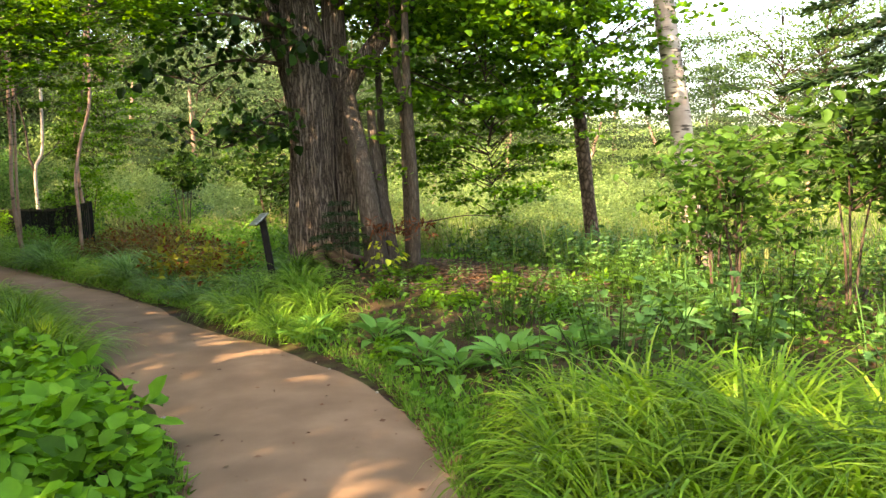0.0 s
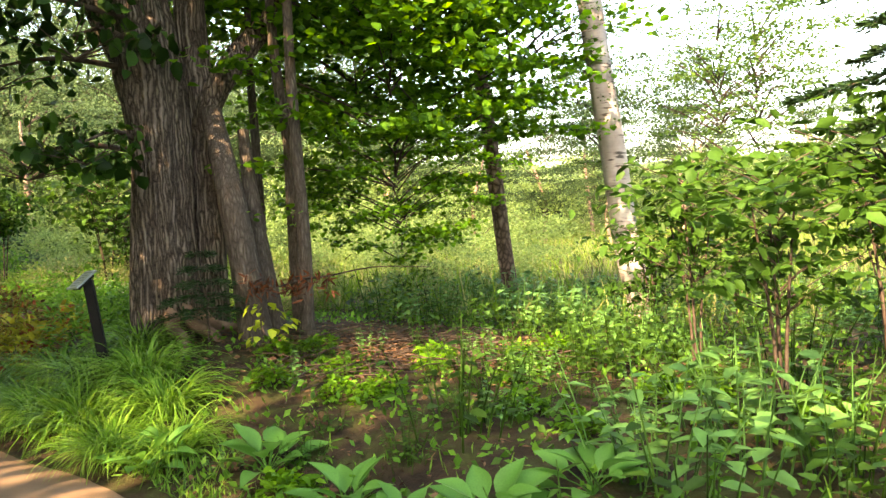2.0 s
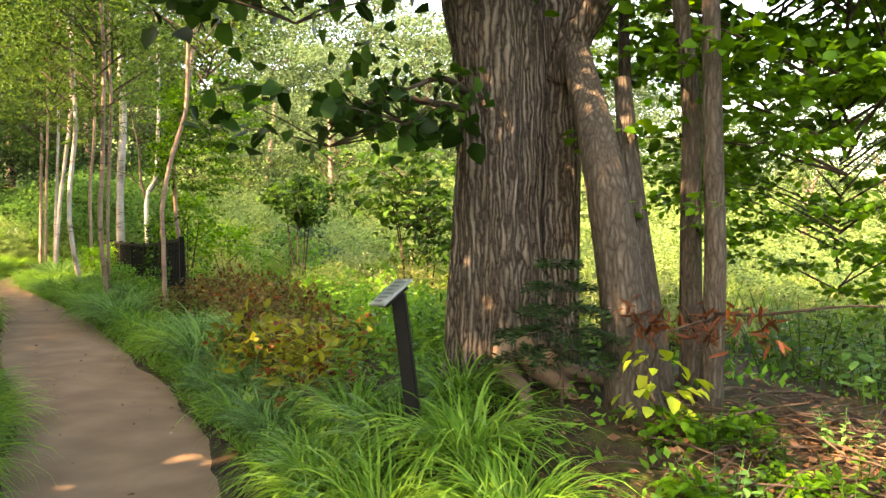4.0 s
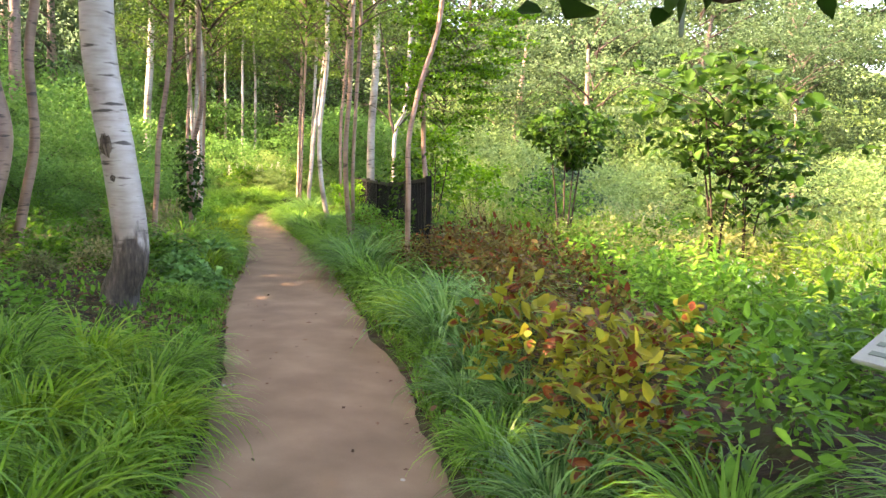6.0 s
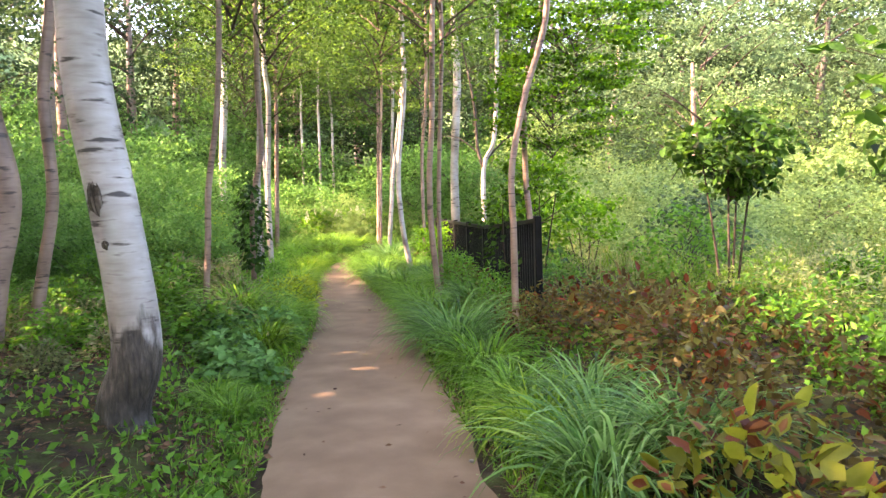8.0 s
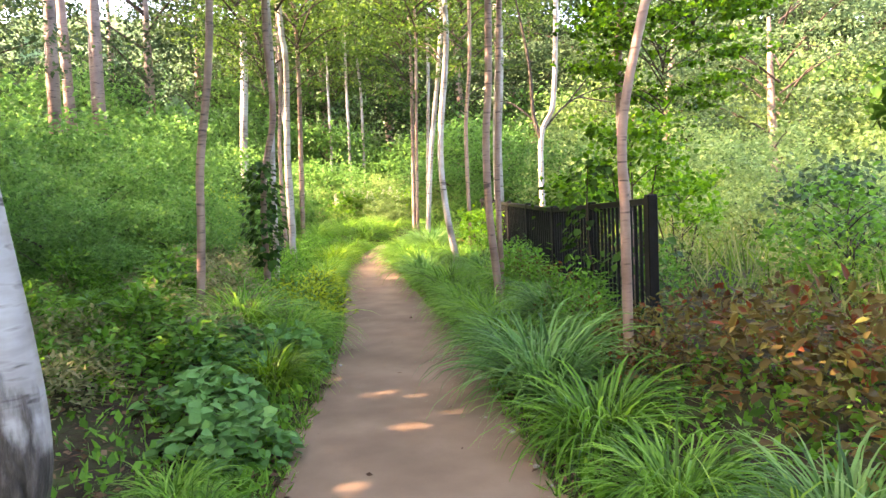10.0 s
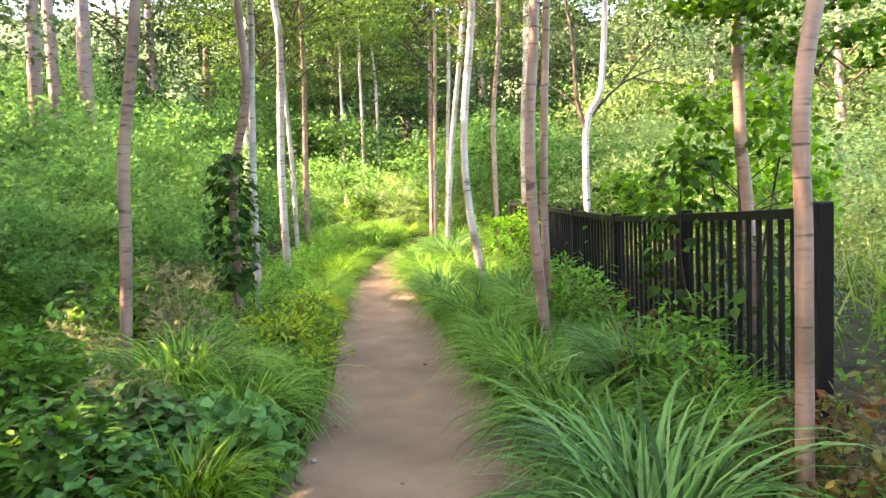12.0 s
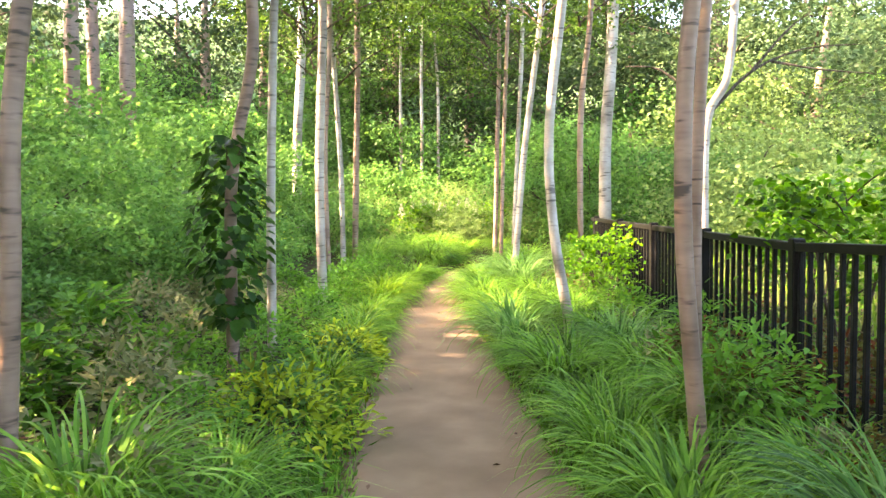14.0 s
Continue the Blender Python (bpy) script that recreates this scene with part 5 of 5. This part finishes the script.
while y < 24.2:
    for o in (0.3, 0.85):
        if o > 0.8 and y < 14.6:
            continue
        px, py = along(R_EDGE, y + (0.26 if o > 0.8 else 0) + rng.uniform(-0.1, 0.1), o + rng.uniform(-0.07, 0.07))
        grass_at(px, py, rng.uniform(0.72, 1.12) * (1 if o < 0.8 else 0.9), "pale" if rng.uniform() < 0.15 else "green")
    y += 0.6
for i in range(60):
    gx, gy = rng.uniform(-24, -15.5), rng.uniform(23.2, 28)
    d, side = side_of_path(gx, gy)
    if 0.25 < d < 3.0:
        grass_at(gx, gy, rng.uniform(0.8, 1.1), "green")
# border under the birches
for s, o, c, k in ((6.4, 0.3, 0.9, "green"), (7.0, 0.4, 0.9, "gold"), (7.6, 0.5, 0.9, "green"), (8.1, 0.4, 0.9, "gold"), (8.5, 0.9, 0.9, "green"), (8.7, 0.35, 0.85, "green"), (9.1, 0.75, 0.9, "gold"), (9.25, 0.28, 0.8, "gold"), (9.6, 1.1, 0.85, "green"), (9.75, 0.4, 0.8, "green"),
                   (10.1, 0.8, 0.8, "gold"), (10.3, 0.32, 0.7, "green"), (10.1, 1.3, 0.8, "green"), (12.0, 0.3, 0.5, "green"), (12.3, 0.45, 0.5, "green"),
                   (13.75, 0.35, 0.72, "gold"), (14.75, 0.4, 1.0, "green"), (15.0, 0.85, 1.05, "green"), (15.4, 0.5, 0.75, "green")):
    grass_at(*along(L_EDGE, s, o), c, k)


def mound_at(kinds, name, x, y, s, label, category, group="", sz=None):
    plant(pick(kinds), name, x, y, s, label, category, group, sz)


MANTLE_LABEL = "low mound of scalloped grey-green leaves"
for s, o, c in ((12.7, 0.35, 0.85), (13.1, 0.55, 0.9), (14.2, 0.35, 0.9), (14.3, 0.9, 0.9), (13.9, 0.75, 0.8), (16.5, 0.5, 0.8), (17.6, 0.4, 0.8)):
    mound_at(MANTLE, "lady_mantle", *along(L_EDGE, s, o), c, MANTLE_LABEL, "perennial", "low mounds along the path")
FEATHER_LABEL = "soft mound of fine bright green foliage"
y = 15.8
while y < 23.5:
    for o in (0.32, 0.85):
        if o < 0.5 and (abs(y - 16.2) < 0.5 or abs(y - 17.55) < 0.35):
            continue
        if o < 0.5:
            grass_at(*along(L_EDGE, y, 0.3), rng.uniform(0.75, 0.98), "gold" if rng.uniform() < 0.6 else "green")
        else:
            mound_at(FEATHER, "border_mound", *along(L_EDGE, y, o + rng.uniform(-0.08, 0.08)), rng.uniform(0.75, 1.0), FEATHER_LABEL, "perennial", "low mounds along the path")
    y += 0.55
mound_at(GOLDMOUND, "golden_mound", *along(L_EDGE, 16.1, 0.38), 1.45, "rounded mound of tiny golden-yellow leaves", "perennial")
mound_at(GOLDMOUND, "golden_mound", *along(L_EDGE, 17.55, 0.3), 1.25, "rounded mound of tiny golden-yellow leaves", "perennial")
# red-leaved drift
RED_LABEL = "bushy perennial with ochre and red arrow-shaped leaves"
for x, y, s in ((-3.75, 10.75, 0.95), (-4.2, 11.3, 0.95), (-3.65, 11.4, 0.9), (-4.45, 12.0, 0.9), (-4.7, 12.6, 0.95), (-5.1, 13.2, 1.05), (-5.5, 13.8, 1.0), (-5.0, 13.9, 1.0), (-6.0, 14.3, 1.15), (-5.7, 14.6, 1.05), (-6.5, 14.7, 1.0), (-6.9, 15.0, 0.9), (-6.3, 15.1, 0.95), (-7.3, 15.0, 0.7),
                (-4.3, 12.9, 0.9), (-3.3, 10.6, 0.85), (-3.15, 10.05, 0.8), (-2.95, 9.6, 0.7), (-3.0, 11.0, 0.8), (-6.9, 14.4, 0.6), (-8.6, 16.7, 0.6), (-9.3, 17.5, 0.6), (-10.3, 18.2, 0.6), (-8.0, 15.7, 0.55)):
    mound_at(FRONTLEAF if y < 11.35 else REDLEAF, "red_leaved_perennial", x, y, s, RED_LABEL, "perennial", "red-leaved drift")
# left bed behind the border
for x, y, s in ((-10.0, 13.2, 0.8), (-10.4, 13.7, 0.85), (-11.0, 13.4, 0.9), (-10.9, 14.6, 0.8), (-11.9, 15.1, 0.85), (-12.9, 15.4, 0.9), (-11.9, 14.2, 0.8), (-12.6, 14.7, 0.9), (-13.6, 16.3, 0.9), (-14.4, 17.4, 0.9), (-13.9, 15.6, 1.0), (-15.0, 16.6, 1.0)):
    mound_at(pick((DULL, DULL, DULL, PERENNIAL)), "bed_perennial", x, y, s, "dull green and bronze leafy perennial under the birches", "perennial", "perennials under the birches")
for i in range(70):
    px, py = along(L_EDGE, rng.uniform(12.6, 20), rng.uniform(1.3, 3.6))
    mound_at(pick((DULL, DULL, PERENNIAL)), "bed_perennial", px, py, rng.uniform(0.5, 0.85), "dull green and bronze leafy perennial under the birches", "perennial", "perennials under the birches")
for i in range(52):
    f = rng.uniform(0, 1)
    q = rng.choice([-1, 1]) * rng.uniform(0.22, 0.6)
    fx, fy = -7.2 - 6.7 * f + q * 0.75, 15.3 + 7.5 * f + q * 0.66
    mound_at(pick((REDLEAF, DULL, TALLGREEN)), "bed_perennial", fx, fy, rng.uniform(0.42, 0.75), "mixed green and bronze perennial at the foot of the fence", "perennial", "plants at the foot of the fence")
# tall greens of the right bed
for i in range(150):
    x, y = rng.uniform(-5.5, 1.5), rng.uniform(10.0, 19)
    d, side = side_of_path(x, y)
    if side < 0 or d < 1.9 or d > 4.8 or (x + 1.2) ** 2 + (y - 9.5) ** 2 < 2.2:
        continue
    mound_at(PALETALL if d > 3.0 else TALLGREEN if rng.uniform() < 0.6 else PERENNIAL, "green_perennial", x, y, rng.uniform(0.55, 0.9), "bushy fresh green perennial near the meadow", "perennial", "perennials near the meadow")
for x, y in ((-2.5, 9.6), (-2.35, 10.3), (-2.4, 11.0), (-2.1, 10.9)):
    mound_at(TALLGREEN, "green_perennial", x, y, 0.75, "bushy fresh green perennial near the meadow", "perennial", "perennials near the meadow")
for i in range(60):
    x, y = rng.uniform(-8.5, -3.5), rng.uniform(14.5, 20.5)
    d, side = side_of_path(x, y)
    if side > 0 and 2.2 < d < 5.5:
        mound_at(PALETALL if d > 2.4 else TALLGREEN, "green_perennial", x, y, rng.uniform(0.5, 0.8), "bushy fresh green perennial near the meadow", "perennial", "perennials near the meadow")
# woodland floor right of the start
for i in range(260):
    x, y = rng.uniform(0.3, 7.5), rng.uniform(2.5, 14)
    d, side = side_of_path(x, y)
    if d < 0.5 or (x < 2.4 and y < 4.3) or (abs(x - 0.6) < 1.0 and abs(y - 8.5) < 1.0):
        continue
    mound_at(HERB, "woodland_herb", x, y, rng.uniform(0.6, 1.15), "upright leafy green herb of the woodland floor", "perennial", "herbs of the woodland floor")
for x, y, s in ((-0.62, 6.5, 0.72), (-0.2, 5.75, 0.7), (0.4, 5.2, 0.72), (-1.34, 6.85, 0.68), (0.9, 5.3, 0.65), (0.05, 5.35, 0.66)):
    hosta(x, y, s)
for i in range(90):
    x, y = rng.uniform(-0.9, 3.0), rng.uniform(6.0, 8.9)
    mound_at(HERB if rng.uniform() < 0.6 else WOODLEAF, "seedling", x, y, rng.uniform(0.25, 0.5), "low leafy seedling on the litter", "seedling", "seedlings on the litter")
# left of the start
for x, y, s in ((-1.7, 3.3, 0.9), (-2.0, 3.9, 1.0), (-2.5, 4.4, 1.0), (-2.2, 3.2, 1.1), (-2.9, 5.0, 1.0), (-3.3, 4.4, 1.1), (-2.7, 3.7, 1.1), (-3.5, 5.8, 0.9), (-4.2, 6.3, 0.9), (-4.0, 5.4, 1.0), (-1.6, 2.6, 0.9), (-5, 7.3, 0.9)):
    mound_at(LIMELEAF, "woodland_plant", x, y, s, "broad-leaved green woodland plant", "perennial", "woodland floor plants")
# left wood floor
for i in range(150):
    x, y = rng.uniform(-16, -5), rng.uniform(5, 15)
    d, side = side_of_path(x, y)
    if side > 0 or d < 1.2 or (x + 8) ** 2 + (y - 11) ** 2 < 0.7 or (x + 11) ** 2 + (y - 12) ** 2 < 1.5:
        continue
    mound_at(PERENNIAL if rng.uniform() < 0.5 else TALLGREEN, "woodland_plant", x, y, rng.uniform(0.5, 0.9), "broad-leaved green woodland plant", "perennial", "woodland floor plants")


# meadow
def meadow():
    n = 48000
    x, y = rng.uniform(-16, 26, n), rng.uniform(10, 40, n)
    d, side = side_of_path(x, y)
    ok = (side > 0) & (d > np.where(x < -4.5, 2.3, 4.2))
    x, y = x[ok], y[ok]
    z = height(x, y) - 0.02
    m = len(x)
    P = np.stack([x, y, z], 1)
    D = random_dirs(m, up=2.6)
    N = random_dirs(m)
    L = rng.uniform(0.3, 0.75, m)
    me = np_mesh("meadow_grass", *leaf_geo(P, D, N, L, 0.022, True), [L_MEADOW, L_STRAW], np.repeat(rng.uniform(0, 1, m) < 0.55, 2).astype(int), smooth=False)
    tagged(new("meadow_grass", me), "tall sunlit light green meadow grass", "grass", kind="stuff")


meadow()


def ground_cover():
    """Low weeds and moss-like leaves over the beds, thinner where litter shows."""
    n = 80000
    x = np.concatenate([rng.uniform(-17, 8, n), rng.uniform(-14, -5, 18000)])
    y = np.concatenate([rng.uniform(1.5, 25, n), rng.uniform(7.5, 15, 18000)])
    for near, far in ((L_EDGE, R_EDGE), (R_EDGE, L_EDGE)):
        e = rng.integers(20, 185, 9000)
        q = near[e] + unit(near[e] - far[e]) * rng.exponential(0.14, 9000)[:, None] + rng.normal(size=(9000, 2)) * 0.06
        x, y = np.concatenate([x, q[:, 0]]), np.concatenate([y, q[:, 1]])
    n = len(x)
    d, side = side_of_path(x, y)
    dens = np.array([noise.noise((a * 0.9, b * 0.9, 2.0)) for a, b in zip(x, y)])
    ok = (d > 0.03) & (d < 7) & (dens + rng.uniform(-0.5, 0.5, n) > -0.4)
    ok &= ~((side < 0) & (y > 7) & (y < 14) & (d > 0.8) & (rng.uniform(0, 1, n) < 0.6))
    ok &= ~(((x - 0.6) / 1.3) ** 2 + ((y - 8.6) / 0.8) ** 2 < 1)
    x, y = x[ok], y[ok]
    m = len(x)
    P = np.stack([x, y, height(x, y) + rng.uniform(0.015, 0.085, m)], 1)
    D = random_dirs(m, up=0.5)
    L = rng.uniform(0.03, 0.085, m)
    me = np_mesh("ground_cover", *leaf_geo(P, D, random_dirs(m, up=1.6), L, L * 0.6, True), [L_FERN], smooth=False)
    tagged(new("ground_cover", me), "low weedy green ground cover between the plants", "ground cover", kind="stuff")


def litter():
    n = 34000
    x, y = rng.uniform(-13, 7, n), rng.uniform(2, 18, n)
    d, side = side_of_path(x, y)
    ok = (d > 0.0) & (d < 6)
    k = 5000
    x = np.concatenate([x[ok], 0.6 + rng.normal(size=k) * 0.9, rng.normal(size=700) * 0.5 - 7.8, rng.normal(size=900) * 0.6 - 11.2, rng.uniform(-13, -6.6, 9000)])
    y = np.concatenate([y[ok], 8.6 + rng.normal(size=k) * 0.45, rng.normal(size=700) * 0.4 + 11.2, rng.normal(size=900) * 0.6 + 12.0, rng.uniform(7.5, 14, 9000)])
    for near, far in ((L_EDGE, R_EDGE), (R_EDGE, L_EDGE)):
        e = rng.integers(20, 180, 6500)
        out = unit(near[e] - far[e]) * (rng.exponential(0.2, 6500) - 0.07)[:, None] + rng.normal(size=(6500, 2)) * 0.04
        x, y = np.concatenate([x, (near[e] + out)[:, 0]]), np.concatenate([y, (near[e] + out)[:, 1]])
    d, side = side_of_path(x, y)
    x, y = x[d > -0.1], y[d > -0.1]
    m = len(x)
    P = np.stack([x, y, height(x, y) + rng.uniform(0.015, 0.045, m)], 1)
    L = rng.uniform(0.015, 0.075, m)
    W = L * rng.choice([0.12, 0.2, 0.55], m)
    me = np_mesh("leaf_litter", *leaf_geo(P, random_dirs(m) * np.array((1, 1, 0.2)), random_dirs(m, up=1.8), L, W, True), [L_LITTER], smooth=False)
    tagged(new("leaf_litter", me), "brown fallen leaves and bark chips on the soil", "leaf litter", kind="stuff")


ground_cover()
litter()


def vine(x, y, z0, z1, r, n, size, mat, label, name, category, lean=(0, 0)):
    """Leaves climbing round a trunk or post."""
    root = new(name)
    root.matrix_world = pose(x, y, gz(x, y))
    f = rng.uniform(0, 1, n)
    a = rng.uniform(0, 6.28, n)
    rr = r * rng.uniform(0.5, 1.3, n) * (0.55 + 0.6 * np.sin(np.pi * f))
    out = np.stack([np.cos(a), np.sin(a), np.zeros(n)], 1)
    P = out * rr[:, None] + np.stack([lean[0] * f, lean[1] * f, z0 + (z1 - z0) * f], 1)
    D = out - np.array((0, 0, 0.7)) + rng.normal(size=(n, 3)) * 0.3
    N = out + np.array((0, 0, 0.7)) + rng.normal(size=(n, 3)) * 0.3
    L = size * rng.uniform(0.6, 1.3, n)
    attach("foliage", np_mesh("foliage", *leaf_geo(P, D, N, L, L * 0.85), [mat], smooth=False), root)["kind"] = "stuff"
    V, F = tube([(r * 0.5, 0, -0.03), (-r * 0.3, r * 0.3, z1 * 0.5), (lean[0], lean[1], z1)], [0.012, 0.009, 0.004], 5)
    attach("stem", np_mesh("stem", V, F, [M_TWIG]), root)
    tagged(root, label, category)


vine(-12.41, 15.95, 0.45, 1.7, 0.17, 420, 0.085, L_OAK, "dark ivy climbing round a birch trunk", "ivy", "ivy")
vine(-8.34, 16.5, 0.3, 1.45, 0.2, 190, 0.08, L_SAP, "broad-leaved vine climbing over the black fence", "fence_vine", "vine")
vine(-7.75, 16.3, 0.2, 0.9, 0.25, 120, 0.075, L_SAP, "broad-leaved vine climbing over the black fence", "fence_vine", "vine")
vine(-0.72, 8.62, 0.05, 0.42, 0.15, 40, 0.08, L_YELLOW, "yellowing seedling beside the leaning stem", "seedling", "seedling")


def dead_branch():
    root = new("dead_branch")
    root.matrix_world = pose(-0.38, 8.98, 0)
    pts = [(0, 0.05, 0.95), (-0.1, -0.3, 0.96), (-0.35, -0.45, 0.9)]
    attach("twig", np_mesh("twig", *tube(pts, [0.012, 0.008, 0.004], 5), [M_TWIG]), root)
    pts = [(0, 0.05, 0.95), (0.2, -0.3, 0.99), (0.6, -0.4, 1.05), (1.1, -0.4, 1.02)]
    attach("twig", np_mesh("twig", *tube(pts, [0.012, 0.009, 0.006, 0.003], 5), [M_TWIG]), root)
    n = 170
    P = np.stack([rng.uniform(-0.5, 0.25, n), rng.uniform(-0.5, -0.15, n), 0.93 + rng.normal(size=n) * 0.05], 1)
    L = rng.uniform(0.05, 0.12, n)
    attach("foliage", np_mesh("foliage", *leaf_geo(P, random_dirs(n), random_dirs(n, up=1), L, L * 0.22), [L_RUST], smooth=False), root)["kind"] = "stuff"
    tagged(root, "dead branch with rust-brown withered leaves on a maple stem", "branch")


dead_branch()


def twig_pile(x, y, n, spread):
    geo = []
    for i in range(n):
        a, r = rng.uniform(0, 6.28), rng.normal() * spread
        px, py = x + rng.normal() * spread, y + rng.normal() * spread * 0.5
        ln = rng.uniform(0.1, 0.35)
        z = gz(px, py) + rng.uniform(0.01, 0.1)
        d = np.array((math.cos(a), math.sin(a), rng.uniform(-0.15, 0.2))) * ln
        p = np.array((px, py, z))
        geo.append(tube([p - d, p + np.array((0, 0, 0.02)), p + d], [0.005, 0.006, 0.003], 4))
    ob = new("twig_pile", np_mesh("twig_pile", *join_geo(geo), [M_TWIG]))
    tagged(ob, "heap of dry broken twigs on the litter", "twigs", kind="stuff")


twig_pile(0.45, 8.85, 110, 0.5)
twig_pile(1.3, 8.1, 90, 0.6)
twig_pile(0.0, 7.9, 60, 0.5)


def path_debris():
    n = 260
    i = rng.integers(25, 170, n)
    f = rng.beta(0.6, 0.6, n)
    xy = L_EDGE[i] * (1 - f)[:, None] + R_EDGE[i] * f[:, None] + rng.normal(size=(n, 2)) * 0.1
    P = np.concatenate([xy, np.full((n, 1), 0.035)], 1)
    L = rng.uniform(0.012, 0.05, n)
    me = np_mesh("path_debris", *leaf_geo(P, random_dirs(n) * np.array((1, 1, 0.1)), random_dirs(n, up=3), L, L * 0.5, True), [L_LITTER], smooth=False)
    tagged(new("path_debris", me), "small dry leaf scraps scattered on the path", "leaf litter", kind="stuff")


path_debris()


def pebble(x, y, r, seed):
    bm = bmesh.new()
    bmesh.ops.create_icosphere(bm, subdivisions=2, radius=r)
    for v in bm.verts:
        v.co = v.co * (1 + 0.25 * noise.noise(v.co * (1.5 / r) + Vector((seed, 0, 0))))
        v.co.z *= 0.6
    me = bpy.data.meshes.new("pebble")
    bm.to_mesh(me)
    bm.free()
    me.materials.append(M_STONE)
    ob = new("pebble", me)
    ob.matrix_world = pose(x, y, 0.018 + r * 0.3, 0, 0, seed * 50)
    tagged(ob, "small grey stone at the edge of the path", "stone", "pebbles on the path")


for i in range(26):
    px, py = along(R_EDGE if i % 3 else L_EDGE, rng.uniform(3.5, 18), -rng.exponential(0.12) - 0.03)
    pebble(px, py, rng.uniform(0.008, 0.02), i)


def edge_turf():
    """Short grass and moss at the edge of the beds."""
    n = 44000
    i = rng.integers(20, 185, n)
    right = rng.uniform(0, 1, n) < 0.55
    o = rng.exponential(0.28, n)
    base = np.where(right[:, None], R_EDGE[i], L_EDGE[i])
    out = unit(np.where(right[:, None], R_EDGE[i] - L_EDGE[i], L_EDGE[i] - R_EDGE[i]))
    xy = base + out * (o - 0.08)[:, None] + rng.normal(size=(n, 2)) * 0.06
    d, side = side_of_path(xy[:, 0], xy[:, 1])
    keep = (d > -0.09) & (d < 2.2)
    xy = xy[keep]
    m = len(xy)
    P = np.stack([xy[:, 0], xy[:, 1], height(xy[:, 0], xy[:, 1]) - 0.005], 1)
    L = rng.uniform(0.03, 0.13, m)
    me = np_mesh("edge_turf", *leaf_geo(P, random_dirs(m, up=1.6), random_dirs(m), L, 0.012, True), [L_GRASS], smooth=False)
    tagged(new("edge_turf", me), "short mossy grass along the edges of the path", "grass", kind="stuff")


edge_turf()


def far_woods():
    """Rounded tops of the woods far behind the garden."""
    a = np.radians(np.linspace(-15, 168, 460))
    rows = np.linspace(0, 1, 16)
    R = 78.0
    top = np.interp(np.degrees(a), [-15, 60, 78, 88, 100, 125, 168], [5, 5.5, 7, 12, 16, 19, 19])
    V = []
    for f in rows:
        for q, h in zip(a, top):
            b = noise.noise((q * 22, f * 5, 1.0)) + 0.5 * noise.noise((q * 60, f * 13, 4.0))
            r = R - 5 * math.sin(f * 3.1) + 2.2 * b
            V.append((r * math.cos(q) - 6, r * math.sin(q) + 8, h * (f + 0.14 * b * f) - 0.5))
    V = np.array(V)
    m = len(a)
    i, j = np.meshgrid(np.arange(15), np.arange(m - 1), indexing="ij")
    k = i * m + j
    F = np.stack([k, k + 1, k + m + 1, k + m], -1).reshape(-1, 4)
    tagged(new("backdrop", np_mesh("backdrop", V, F, [M_FARHILL])), "distant rounded green treetops behind the garden", "woods", kind="structure")


far_woods()


def plume_shrub(x, y, n):
    """A shrub with upright white flower plumes."""
    root = new("flowering_shrub")
    root.matrix_world = pose(x, y, gz(x, y))
    leaves, wood = SHRUB_CROWNS[2]
    m = Matrix.LocRotScale((0, 0, 0.05), None, (1.2, 1.2, 0.95))
    attach("crown", leaves, root, at=m)["kind"] = "stuff"
    attach("branchwork", wood, root, at=m)["kind"] = "stuff"
    for k in range(n):
        a, r = rng.uniform(0, 6.28), rng.uniform(0, 0.8)
        q = 170
        f = rng.uniform(0, 1, q)
        P = random_dirs(q) * (0.1 * (1.1 - f))[:, None] + np.array((r * math.cos(a), r * math.sin(a), 1.02 - 0.25 * r)) + np.stack([f * 0, f * 0, f * 0.3], 1)
        L = rng.uniform(0.02, 0.04, q)
        attach("flower_plume", np_mesh("flower_plume", *leaf_geo(P, random_dirs(q), random_dirs(q), L, L, True), [L_LILY], smooth=False), root, "white flower plume")["kind"] = "stuff"
    tagged(root, "shrub with upright white flower plumes at the bend", "shrub", "flowering shrubs at the bend")


for x, y, n in ((-22.6, 28.0, 9), (-23.6, 28.9, 7), (-21.6, 28.9, 6)):
    plume_shrub(x, y, n)


def flower_stem(x, y, h):
    """A thin stem with a loose head of small white flowers."""
    root = new("white_flower")
    root.matrix_world = pose(x, y, gz(x, y))
    attach("stem", np_mesh("stem", *tube([(0, 0, -0.02), (0.02, 0.01, h * 0.6), (0.0, 0.03, h)], [0.005, 0.004, 0.003], 5), [L_FERN]), root)
    n = 12
    P = np.array((0, 0.03, h)) + rng.normal(size=(n, 3)) * np.array((0.03, 0.03, 0.03))
    L = rng.uniform(0.009, 0.016, n)
    attach("flower_head", np_mesh("flower_head", *leaf_geo(P, random_dirs(n), random_dirs(n, up=0.6), L, L * 0.8), [L_LILY], smooth=False), root, "cluster of small white flowers")["kind"] = "stuff"
    tagged(root, "thin green stem with small white flowers", "flower", "white flowers among the perennials")


for i in range(7):
    flower_stem(rng.uniform(-3.2, -2.0), rng.uniform(10.4, 12.6), rng.uniform(0.5, 0.66))
